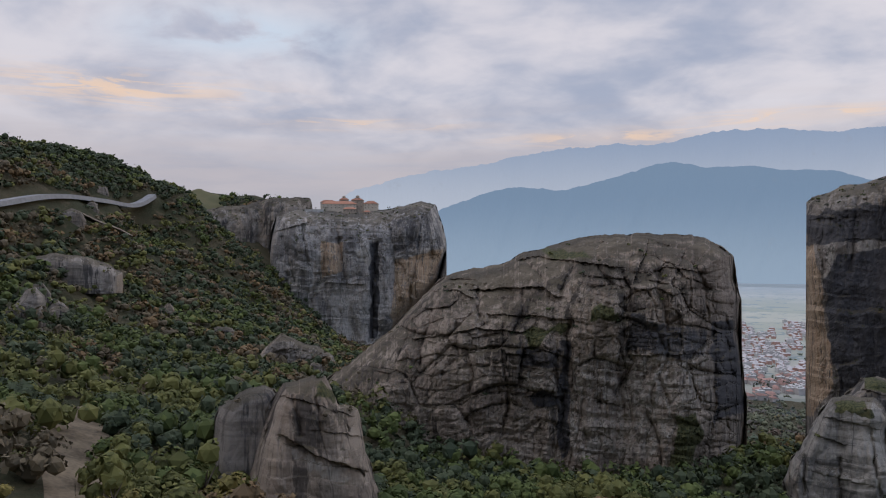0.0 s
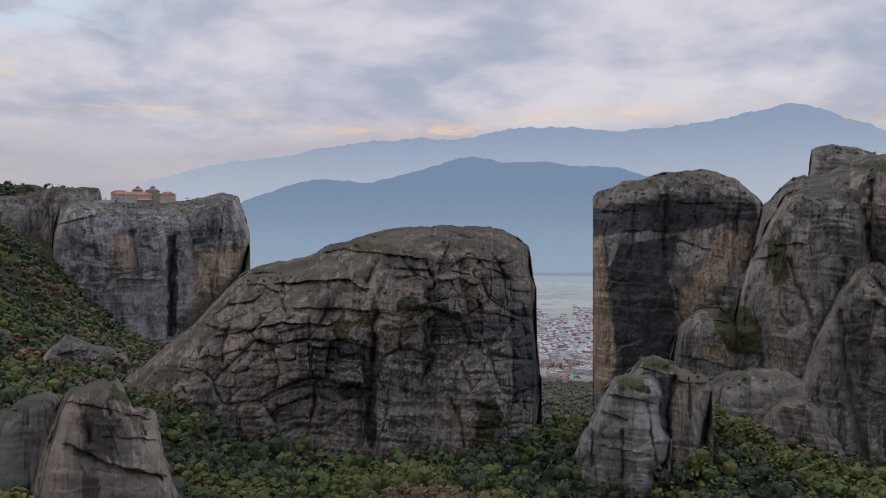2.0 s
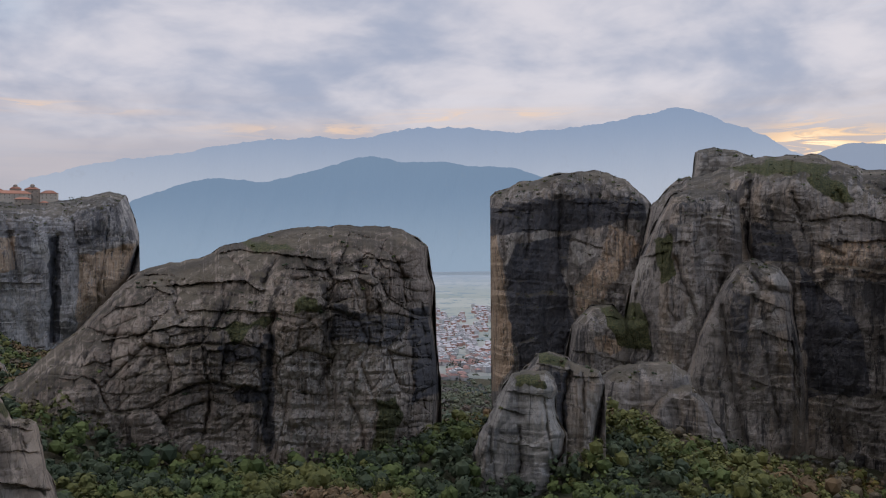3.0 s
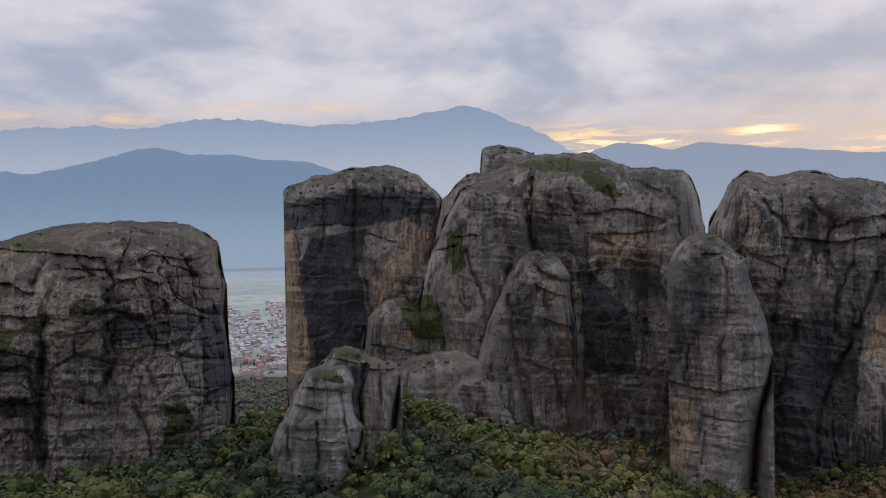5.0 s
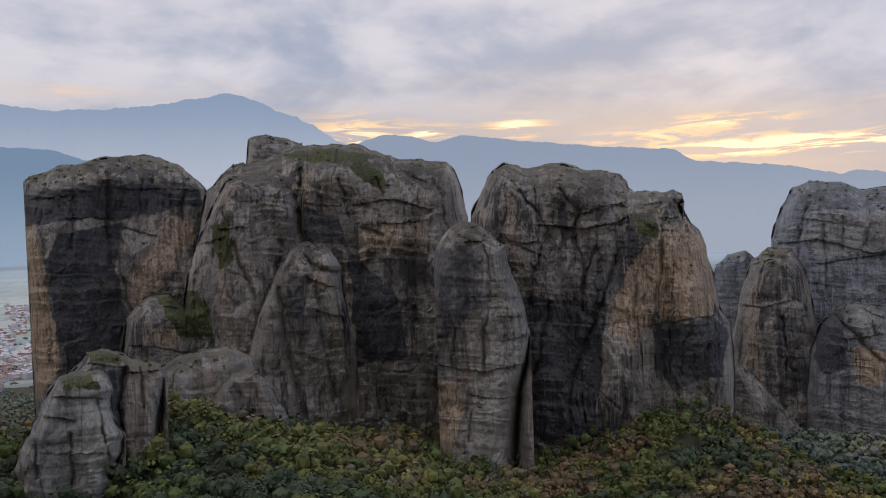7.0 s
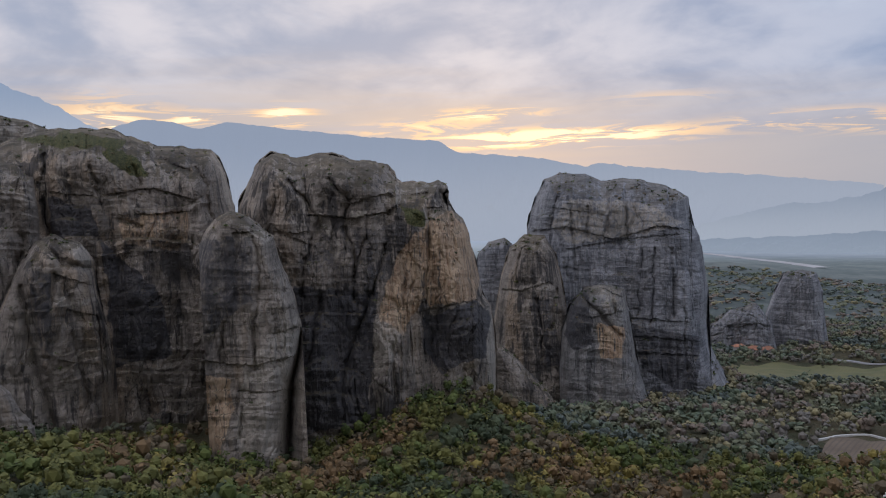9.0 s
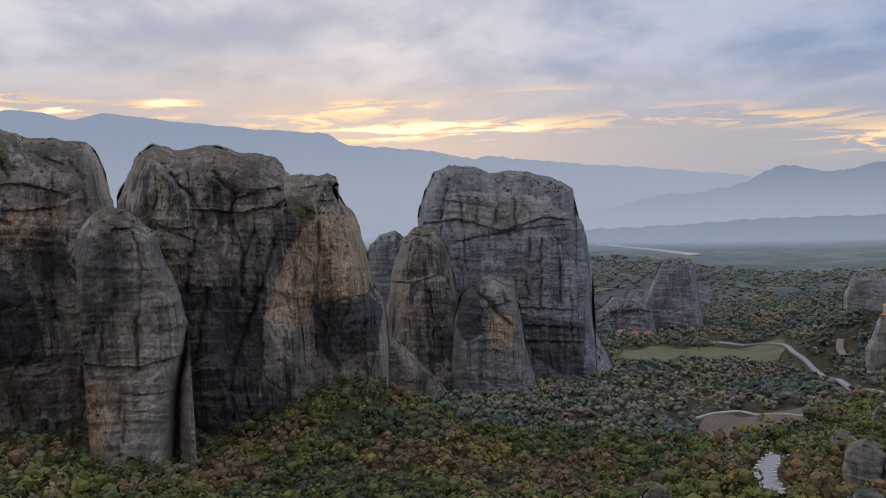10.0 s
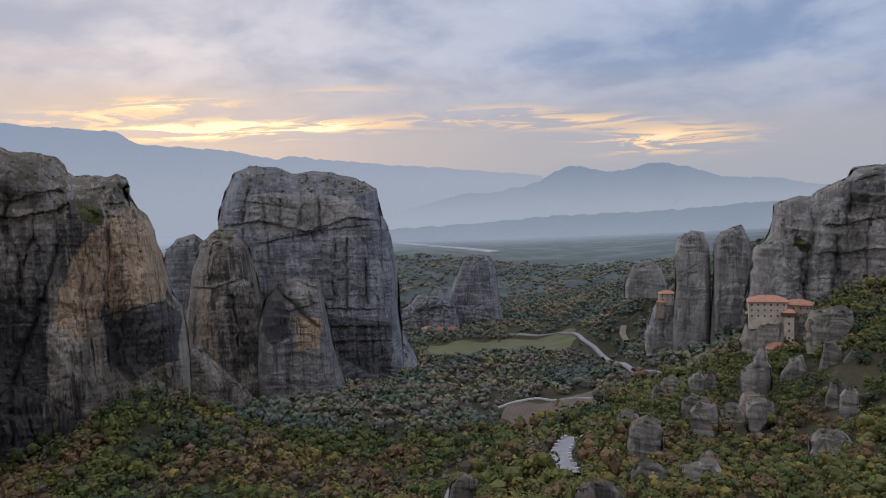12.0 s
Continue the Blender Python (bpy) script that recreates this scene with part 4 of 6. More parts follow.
HOLLOWED_ZONES = [("pale_lit", 0.5, [(-6.8, 256), (0.9, 251), (11.4, 246), (6.1, 245), (-4.3, 249)]), ("turf", 0.7, [(2.2, 270), (6.1, 267), (4.8, 263), (0.9, 266)])]
STUB_CLEFTS = [(0.6, 3, [(-7.8, 236), (-9.6, 217)]), (0.5, 2.5, [(1.9, 230), (2.3, 213)]), (0.5, 2.5, [(11.1, 241), (13.4, 220)])]
STUB_LEDGES = [(2.2, [(-11.1, 239), (3.1, 235)]), (2, [(-0.2, 251), (13.4, 251)]), (2, [(-9.9, 245), (13.1, 241)]), (1.5, [(-7.8, 225), (11.4, 222)])]
STUB_ZONES = [("turf", 1, [(-0.2, 250), (10.4, 250), (12.2, 245), (0.6, 246)]), ("pale_lit", 0.5, [(6.2, 242), (17.0, 239), (16.1, 214), (7.2, 215)])]
CLEFT_STUB_CLEFTS = [(0.8, 5, [(3.8, 248), (1.2, 233), (2.2, 213)]), (0.6, 3, [(16.5, 242), (13.1, 221)]), (0.6, 3, [(9.1, 247), (9.2, 232)])]
CLEFT_STUB_LEDGES = [(2, [(-8.7, 251), (3.8, 248)]), (2, [(3.7, 246), (16.6, 246)])]
CLEFT_STUB_ZONES = [("stain_shade", 0.6, [(-2.5, 248), (3.8, 248), (2.8, 219), (-0.3, 220)]), ("pale_lit", 0.5, [(10.0, 241), (16.4, 240), (13.4, 216), (9.2, 219)]), ("turf", 0.8, [(-8.5, 256), (4.0, 253), (1.7, 249), (-8.7, 251)])]
WALL_CLEFTS = [(2, 8, [(-28.6, 278), (-30.4, 249), (-36.7, 206)]), (1.4, 5, [(-14.2, 249), (-16.7, 211)]), (1.4, 5, [(5.2, 260), (2.0, 219)]), (1.4, 5, [(-46.3, 265), (-48.2, 249)]), (1.4, 5, [(-4.7, 286), (-8.1, 257)])]
WALL_LEDGES = [(4, [(-18.3, 257), (14.4, 262)]), (4, [(-28.7, 238), (14.4, 241)]), (3, [(-14.8, 283), (14.3, 291)])]
WALL_ZONES = [("stain_shade", 0.6, [(-16.5, 281), (14.3, 295), (14.3, 273), (-8.1, 267)]), ("pale_lit", 0.6, [(-9.8, 267), (13.4, 270), (13.4, 261), (-8.1, 260)]), ("turf", 0.7, [(-42.8, 249), (-28.7, 245), (-32.3, 237), (-46.5, 241)])]

dark_massif = rock("rock_massif", 43.6, 650, 80, "pillar", GREY,
     [(-114.1, 165.7), (-105.8, 254.4), (-102.1, 289.6), (-94.1, 324.7), (-80.7, 337.5), (-65.2, 346.0), (-47.6, 350.0), (-25.4, 357.5), (-3.2, 359.2), (19.1, 359.6), (32.5, 356.2), (54.9, 348.5), (77.7, 345.7), (96.1, 344.3), (102.8, 335.0), (107.1, 323.4), (110.7, 304.8), (115.1, 281.6), (114.4, 188.5), (111.6, 103.9)],
     "huge dark grey rock massif with grassy summit", clefts=DARK_CLEFTS, ledges=DARK_LEDGES, zones=DARK_ZONES)
ochre_massif = rock("rock_massif", 62.0, 570, 65, "pillar", OCHRE,
     [(-94.3, 124.3), (-88.2, 210.8), (-84.5, 298.1), (-76.7, 313.9), (-70.2, 327.7), (-59.9, 334.8), (-44.0, 332.9), (-24.3, 333.6), (-8.8, 330.2), (10.4, 327.0), (19.9, 323.9), (27.2, 313.9), (40.4, 310.7), (47.9, 311.1), (55.4, 312.8), (60.1, 306.8), (64.3, 293.2), (73.3, 283.3), (76.8, 271.7), (81.9, 248.5), (85.2, 229.2), (90.5, 221.4), (93.1, 202.1), (93.4, 178.9), (92.2, 147.8)],
     "dark streaked rock massif with a bare ochre face", clefts=OCHRE_CLEFTS, ledges=OCHRE_LEDGES, zones=OCHRE_ZONES)
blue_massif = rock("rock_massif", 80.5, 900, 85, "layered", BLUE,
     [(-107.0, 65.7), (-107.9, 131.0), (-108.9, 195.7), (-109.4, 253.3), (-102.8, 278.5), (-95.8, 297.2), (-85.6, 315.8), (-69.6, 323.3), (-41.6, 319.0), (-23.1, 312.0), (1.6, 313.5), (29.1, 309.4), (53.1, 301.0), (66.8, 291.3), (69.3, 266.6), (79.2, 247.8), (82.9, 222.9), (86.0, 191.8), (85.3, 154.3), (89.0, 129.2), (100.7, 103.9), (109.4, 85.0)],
     "tall hazy blue-grey rock massif with banded layers", clefts=BLUE_CLEFTS, ledges=BLUE_LEDGES, zones=BLUE_ZONES)
cliff_massif = rock("rock_massif", -6.8, 1150, 90, "pillar", CLIFF,
     [(-144.1, 143.0), (-113.1, 237.5), (-105.4, 316.6), (-97.6, 348.4), (-66.3, 354.9), (-42.7, 355.8), (20.7, 352.2), (68.9, 358.9), (85.1, 363.8), (105.3, 369.6), (125.7, 364.1), (133.9, 341.4), (140.4, 317.1), (142.9, 300.8), (137.9, 284.6), (129.8, 252.1), (101.3, 215.8), (68.9, 179.8), (44.8, 123.8)],
     "pale sheer cliff rock that carries a monastery", clefts=CLIFF_CLEFTS, ledges=CLIFF_LEDGES, zones=CLIFF_ZONES)
wall_massif = rock("rock_massif", 116.8, 600, 50, "pillar", HAZED_GREY,
     [(-69.1, 184.9), (-64.8, 237.3), (-56.6, 253.2), (-53.5, 272.7), (-42.7, 276.3), (-30.3, 277.9), (-26.9, 280.4), (-14.8, 286.1), (-9.8, 286.6), (-4.8, 293.9), (14.2, 296.7), (36.9, 297.4), (55.2, 291.2), (64.6, 248.5), (68.3, 184.0)],
     "wide streaked grey rock wall", clefts=WALL_CLEFTS, ledges=WALL_LEDGES, zones=WALL_ZONES)
rock("rock_massif", 5.3, 400, 75, "blocky", BROWN,
     [(-109.4, 215.2), (-99.6, 230.4), (-87.3, 241.6), (-77.3, 249.1), (-63.4, 259.3), (-49.3, 274.9), (-40.2, 282.8), (-30.6, 289.4), (-20.6, 292.0), (-7.4, 293.2), (3.4, 298.6), (15.7, 301.5), (28.1, 304.7), (42.0, 306.9), (59.0, 307.4), (82.2, 307.3), (90.9, 305.0), (103.3, 296.8), (104.1, 284.6), (106.8, 275.9), (106.0, 261.4), (107.7, 243.9), (109.3, 220.5), (106.7, 191.6)],
     "broad brown conglomerate rock with rounded blocks and moss", clefts=BROWN_CLEFTS, ledges=BROWN_LEDGES, zones=BROWN_ZONES)
rock("boulder", 3.7, 362, 22, "plain", GREY,
     [(-24.7, 210.1), (-22.2, 224.6), (-18.6, 233.0), (-11.5, 236.8), (-1.9, 237.6), (6.5, 235.4), (13.7, 227.5), (18.6, 218.5), (24.7, 206.8)],
     "smooth grey boulder leaning at a cliff foot")
rock("boulder", -13.2, 200, 12, "plain", GREY,
     [(-9.8, 248.8), (-9.1, 258.9), (-8.1, 262.0), (-3.2, 265.9), (2.7, 266.8), (4.7, 265.8), (7.4, 261.6), (9.5, 247.7)],
     "pitted grey conglomerate boulder among shrubs")
rock("rock_outcrop", -9.2, 190, 16, "plain", BROWN,
     [(-16.4, 240.5), (-13.2, 253.3), (-11.7, 258.5), (-9.4, 264.3), (-6.8, 269.0), (-1.0, 270.2), (2.9, 270.6), (4.8, 267.1), (6.1, 263.8), (10.7, 262.7), (11.4, 258.3), (12.7, 252.3), (14.7, 245.5), (16.7, 238.8)],
     "pitted grey-brown rock outcrop with an undercut hollow", clefts=HOLLOWED_CLEFTS, ledges=HOLLOWED_LEDGES, zones=HOLLOWED_ZONES)
rock("rock_tower", 25.8, 300, 18, "layered", PALE,
     [(-18.0, 210.2), (-12.6, 224.4), (-10.3, 234.7), (-6.1, 241.8), (-0.7, 249.8), (5.5, 251.6), (11.7, 251.3), (15.8, 248.0), (17.6, 235.2), (16.6, 220.5), (14.9, 207.9), (9.5, 201.9)],
     "pale grey rock tower with bushes on its top", clefts=STUB_CLEFTS, ledges=STUB_LEDGES, zones=STUB_ZONES)
rock("rock_tower", 29.0, 318, 16, "pillar", GREY,
     [(-17.2, 214.4), (-14.2, 247.7), (-8.5, 254.6), (-4.1, 256.0), (1.4, 253.8), (6.8, 250.9), (15.7, 248.7), (17.4, 243.1), (15.2, 226.3), (12.7, 212.9)],
     "cleft grey rock tower with mossy crown", clefts=CLEFT_STUB_CLEFTS, ledges=CLEFT_STUB_LEDGES, zones=CLEFT_STUB_ZONES)
rock("boulder", 34.8, 425, 25, "plain", GREY,
     [(-28.8, 198.6), (-22.1, 228.5), (-13.0, 233.7), (-1.0, 236.4), (13.9, 236.1), (22.8, 230.5), (25.5, 218.4), (28.1, 197.3)],
     "rounded grey boulder with a bare top")
rock("boulder", 37.3, 405, 14, "layered", GREY,
     [(-19.4, 202.7), (-13.4, 218.4), (-6.1, 226.8), (3.9, 229.6), (12.3, 219.4), (19.1, 202.2)],
     "cone-shaped layered grey boulder")
rock("rock_pillar", 29.8, 700, 55, "pillar", STAINED,
     [(-68.3, 151.6), (-70.2, 210.2), (-72.3, 258.8), (-73.9, 292.8), (-73.2, 316.9), (-68.5, 336.1), (-58.8, 343.2), (-39.5, 349.2), (-15.3, 353.8), (9.0, 356.4), (28.6, 357.1), (45.6, 351.5), (57.7, 341.5), (67.3, 329.1), (71.5, 294.5), (73.0, 245.0), (74.7, 205.3), (73.4, 145.7)],
     "sheer rock pillar with black water stains", clefts=STAINED_CLEFTS, ledges=STAINED_LEDGES, zones=STAINED_ZONES)
rock("crag", 40.2, 720, 20, "layered", PALE,
     [(-27.3, 340.9), (-23.6, 372.5), (-9.1, 374.8), (5.3, 373.1), (24.4, 365.4), (28.3, 339.6)],
     "square pale crag on a rock summit", of=dark_massif)
rock("crag", 37.3, 705, 10, "plain", GREY,
     [(-14.6, 328.6), (-9.5, 341.3), (-2.3, 348.3), (7.1, 350.5), (13.8, 344.7), (15.5, 327.9)],
     "small rounded crag on a rock summit", of=dark_massif)
rock("buttress", 35.6, 595, 45, "pillar", BUTTRESS,
     [(-63.9, 206.6), (-58.8, 237.8), (-45.3, 250.7), (-30.3, 251.8), (-21.4, 241.2), (-16.4, 267.0), (-9.8, 286.6), (0.8, 310.3), (11.3, 329.2), (27.3, 335.8), (47.1, 333.4), (58.8, 322.9), (61.0, 296.1), (60.4, 263.0), (62.9, 171.0), (61.4, 133.2)],
     "cracked brown rock buttress with shrubs in its clefts", clefts=RIB_CLEFTS, ledges=RIB_LEDGES, zones=RIB_ZONES, of=dark_massif)
rock("buttress", 40.7, 555, 32, "pillar", BUTTRESS,
     [(-42.9, 149.7), (-33.2, 202.7), (-22.5, 236.5), (-12.3, 258.9), (1.8, 281.2), (13.3, 285.4), (28.3, 280.2), (34.8, 268.3), (35.9, 248.8), (40.4, 225.1), (43.7, 197.4), (43.4, 169.8), (40.9, 134.4)],
     "slender grey rock buttress with a broken ledge", clefts=BLADE_CLEFTS, ledges=BLADE_LEDGES, zones=BLADE_ZONES, of=dark_massif)
rock("rock_pillar", 53.5, 480, 36, "layered", TOWER,
     [(-22.2, 144.0), (-26.7, 161.3), (-31.0, 185.5), (-33.6, 209.6), (-33.4, 233.5), (-30.3, 253.8), (-24.7, 270.6), (-19.1, 283.9), (-12.1, 292.1), (-3.6, 296.9), (4.8, 293.9), (12.9, 286.9), (20.1, 280.9), (24.0, 265.7), (30.3, 248.6), (34.0, 228.1), (31.5, 211.2), (27.0, 194.3), (24.7, 173.8), (22.0, 139.5)],
     "tall tapering rock pillar with pale layered foot", clefts=TOWER_CLEFTS, ledges=TOWER_LEDGES, zones=TOWER_ZONES)
rock("buttress", 74.6, 800, 50, "plain", GREY,
     [(-55.0, 94.3), (-48.0, 174.8), (-38.9, 220.1), (-29.4, 248.0), (-14.9, 259.9), (4.7, 260.9), (15.3, 240.9), (20.2, 218.1), (27.2, 172.5), (42.7, 126.3), (55.6, 85.7)],
     "smooth grey rock buttress ridge", clefts=RIDGE_CLEFTS, ledges=RIDGE_LEDGES, zones=RIDGE_ZONES, of=blue_massif)
rock("buttress", 78.8, 760, 35, "plain", HOLLOW,
     [(-42.0, 135.5), (-38.3, 168.2), (-29.4, 195.1), (-15.6, 210.9), (3.0, 214.8), (21.3, 210.1), (25.9, 183.2), (30.3, 150.9), (35.0, 129.2), (42.3, 102.1)],
     "grey rock buttress with a pale hollow", clefts=HOLLOW_CLEFTS, ledges=HOLLOW_LEDGES, zones=HOLLOW_ZONES, of=blue_massif)
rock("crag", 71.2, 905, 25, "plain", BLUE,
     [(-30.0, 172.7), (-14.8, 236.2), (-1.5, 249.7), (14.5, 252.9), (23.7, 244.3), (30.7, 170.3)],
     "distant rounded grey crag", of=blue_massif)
rock("slab", 73.5, 720, 25, "plain", GREY,
     [(-41.2, 104.8), (-30.9, 172.0), (-16.0, 161.2), (3.7, 139.9), (23.4, 115.9), (40.6, 94.5)],
     "sloping bare grey rock slab", of=blue_massif)
rock("cliff", -15.0, 1190, 45, "pillar", GREY,
     [(-122.6, 308.6), (-106.3, 328.3), (-89.2, 341.9), (-55.3, 351.7), (-9.3, 358.7), (29.9, 364.1), (61.6, 372.7), (93.9, 374.9), (118.4, 373.7), (122.5, 350.5), (114.3, 267.8), (93.9, 202.0)],
     "long grey cliff band below a plateau", of=cliff_massif)
rock("rock_outcrop", -27.9, 480, 14, "pillar", GREY,
     [(-15.2, 250.6), (-10.1, 265.0), (0.3, 272.0), (5.0, 278.5), (9.6, 279.3), (13.6, 274.6), (15.0, 261.0), (15.0, 248.9)],
     "grey rock pinnacles on a wooded slope")
rock("rock_outcrop", -25.0, 620, 14, "blocky", GREY,
     [(-36.8, 283.8), (-23.8, 293.3), (-9.0, 297.2), (9.5, 295.3), (24.6, 290.4), (36.4, 282.4)],
     "low grey rock outcrop on a wooded slope")
rock("rock_outcrop", -10.4, 560, 20, "blocky", GREY,
     [(-30.9, 216.3), (-19.7, 233.2), (-8.4, 242.6), (2.9, 236.6), (14.4, 233.6), (25.9, 226.4), (31.8, 210.6)],
     "fissured grey rock outcrop among trees")
rock("shoulder", 47.4, 615, 26, "pillar", GREY,
     [(-40.3, 121.9), (-33.1, 264.8), (-27.5, 288.3), (-12.2, 297.6), (9.2, 294.3), (27.2, 291.9), (39.7, 279.4), (39.7, 240.3), (31.4, 188.3), (26.8, 118.2)],
     "dark fluted rock shoulder with rusty stains", clefts=SHOULDER_CLEFTS, ledges=SHOULDER_LEDGES, zones=SHOULDER_ZONES, of=dark_massif)
rock("shoulder", 66.7, 560, 16, "layered", PALE,
     [(-18.8, 281.1), (-16.8, 307.0), (-10.0, 311.3), (-0.8, 311.7), (2.8, 308.6), (8.3, 312.9), (13.0, 309.7), (14.0, 305.9), (10.3, 302.3), (15.9, 293.4), (19.2, 280.2)],
     "stacked pale ledges on a rock shoulder", of=ochre_massif)
rock("rock_pillar", 106.4, 650, 18, "pillar", HAZED_GREY,
     [(-14.9, 170.7), (-11.5, 211.0), (-13.7, 233.3), (-9.2, 246.5), (1.4, 251.5), (9.7, 250.4), (13.6, 237.2), (14.5, 210.9), (13.8, 166.6)],
     "slender grey rock needle")
rock("rock_pillar", 109.0, 640, 18, "pillar", HAZED_GREY,
     [(-16.7, 168.6), (-12.8, 212.3), (-12.7, 242.4), (-7.4, 250.1), (2.7, 254.9), (7.5, 256.1), (12.5, 246.3), (14.3, 233.6), (16.0, 203.8), (15.6, 169.4)],
     "slender cleft grey rock needle")
rock("buttress", 111.8, 570, 16, "layered", HAZED_GREY,
     [(-18.4, 195.1), (-15.2, 233.3), (-11.6, 246.4), (-1.1, 251.9), (12.5, 249.9), (17.4, 240.6), (16.3, 222.1), (17.2, 196.1)],
     "rounded grey rock buttress with shrubs on top", of=wall_massif)
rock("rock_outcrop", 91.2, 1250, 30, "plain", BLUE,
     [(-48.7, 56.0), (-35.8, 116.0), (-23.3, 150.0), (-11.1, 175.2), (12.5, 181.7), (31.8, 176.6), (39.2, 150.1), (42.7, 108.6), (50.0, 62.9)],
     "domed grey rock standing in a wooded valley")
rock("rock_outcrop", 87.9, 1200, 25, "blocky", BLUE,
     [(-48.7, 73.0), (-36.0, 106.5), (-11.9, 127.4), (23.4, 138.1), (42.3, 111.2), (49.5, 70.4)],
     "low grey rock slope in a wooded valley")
rock("rock_outcrop", 103.3, 900, 16, "plain", HAZED_GREY,
     [(-21.7, 174.3), (-12.1, 196.0), (6.0, 200.7), (17.7, 192.4), (23.2, 173.8)],
     "small distant grey rock dome")
rock("rock_outcrop", 104.5, 690, 12, "layered", HAZED_GREY,
     [(-15.9, 157.8), (-10.9, 177.1), (-6.1, 188.1), (7.7, 191.4), (14.4, 189.0), (16.3, 172.3), (13.8, 158.0)],
     "grey rock that carries a small monastery")
rock("rock_outcrop", 111.8, 430, 14, "layered", PALE,
     [(-19.3, 197.3), (-17.2, 212.0), (-15.0, 219.4), (-10.4, 223.3), (4.0, 225.3), (16.8, 227.3), (19.3, 219.0), (16.7, 201.9)],
     "layered pale rock that carries a monastery")
rock("boulder", 103.0, 260, 5.7, "layered", PALE,
     [(-6.4, 203.6), (-5.2, 214.9), (-4.2, 219.6), (2.0, 222.2), (6.3, 219.9), (5.7, 213.4), (4.8, 204.1)],
     "weathered layered grey boulder on a wooded hillside")
rock("boulder", 107.0, 290, 4.9, "layered", PALE,
     [(-4.3, 199.8), (-4.8, 214.1), (-1.5, 217.9), (4.1, 217.5), (5.3, 212.5), (4.4, 200.3)],
     "weathered layered grey boulder on a wooded hillside")
rock("boulder", 107.1, 250, 3.3, "layered", PALE,
     [(-3.3, 206.6), (-2.0, 212.8), (1.3, 214.8), (3.7, 213.2), (3.3, 207.0)],
     "weathered layered grey boulder on a wooded hillside")
rock("boulder", 110.2, 300, 8, "layered", PALE,
     [(-8.0, 191.9), (-2.1, 203.9), (-4.0, 211.0), (-2.0, 216.3), (3.6, 218.6), (7.3, 215.8), (8.2, 210.7), (3.5, 204.3), (3.0, 192.9)],
     "weathered layered grey boulder on a wooded hillside")
rock("boulder", 110.4, 350, 6.6, "layered", PALE,
     [(-5.4, 199.8), (-6.7, 214.1), (-1.2, 219.1), (2.1, 226.3), (4.3, 224.0), (6.4, 217.1), (5.6, 200.5)],
     "weathered layered grey boulder on a wooded hillside")
rock("boulder", 112.9, 360, 8.0, "layered", PALE,
     [(-7.8, 197.7), (-5.9, 212.4), (-2.6, 218.6), (2.8, 220.6), (5.4, 215.5), (7.4, 198.9)],
     "weathered layered grey boulder on a wooded hillside")
rock("boulder", 114.9, 350, 5.0, "layered", PALE,
     [(-4.4, 199.4), (-3.3, 218.0), (-2.2, 227.3), (1.8, 229.3), (4.8, 225.4), (4.8, 216.2), (3.8, 200.1)],
     "weathered layered grey boulder on a wooded hillside")
rock("boulder", 116.1, 345, 4.0, "layered", PALE,
     [(-3.5, 206.1), (-2.5, 221.9), (0.5, 227.0), (3.4, 226.8), (3.8, 217.9), (3.4, 206.7)],
     "weathered layered grey boulder on a wooded hillside")
rock("boulder", 116.6, 320, 8, "layered", PALE,
     [(-7.9, 202.1), (-3.3, 213.1), (2.2, 216.1), (6.6, 215.0), (7.6, 203.8)],
     "weathered layered grey boulder on a wooded hillside")
rock("boulder", 116.5, 280, 8, "layered", PALE,
     [(-19.0, 204.5), (-13.9, 211.7), (-5.6, 215.9), (2.4, 218.0), (10.2, 220.1), (16.3, 216.7), (19.3, 208.2)],
     "weathered layered grey boulder on a wooded hillside")
rock("boulder", 117.8, 235, 7.2, "layered", PALE,
     [(-6.3, 215.4), (-5.3, 220.2), (-1.3, 222.7), (3.2, 222.8), (6.5, 216.4)],
     "weathered layered grey boulder on a wooded hillside")
rock("boulder", 99.6, 150, 5.0, "layered", GREY,
     [(-5.5, 235.8), (-3.8, 240.3), (-1.1, 242.0), (3.1, 241.9), (4.6, 240.0), (5.5, 236.2)],
     "weathered layered grey boulder on a wooded hillside")
rock("boulder", 89.8, 225, 4.0, "layered", GREY,
     [(-4.9, 204.4), (-2.6, 212.7), (1.6, 215.9), (4.8, 213.3), (4.4, 204.0)],
     "weathered layered grey boulder on a wooded hillside")
rock("boulder", 114.9, 385, 8, "layered", PALE,
     [(-9.2, 229.8), (-5.8, 235.5), (0.9, 236.4), (5.3, 237.8), (8.6, 235.4), (9.7, 230.5)],
     "weathered layered grey boulder on a wooded hillside")

# small outcrops breaking through the woods on both slopes
small = random.Random(8)
for a_, d_, w_, h_ in [(small.uniform(-27, -9), small.uniform(420, 900), 0, 0) for _ in range(9)] + [(small.uniform(101, 117), small.uniform(200, 380), 0, 0) for _ in range(14)]:
    p_ = polar(a_, d_)
    z_ = float(height(p_.x, p_.y))
    w_, h_ = small.uniform(4, 9) * (1 if d_ < 400 else 1.7), small.uniform(3, 6.5) * (1 if d_ < 400 else 0.7)
    prof = [(-1.0, -0.2), (-0.9, small.uniform(0.3, 0.7)), (-0.5, small.uniform(0.75, 1)), (-0.1, 1.0), (0.35, small.uniform(0.8, 1.05)), (0.8, small.uniform(0.4, 0.8)), (1.0, -0.2)]
    rock("rock_outcrop", a_, d_, w_ * 0.8, "layered", PALE if a_ > 90 else GREY, [(u_ * w_ / 1.3, z_ + v_ * (h_ + 3.5)) for u_, v_ in prof], "weathered grey outcrop in hillside scrub")

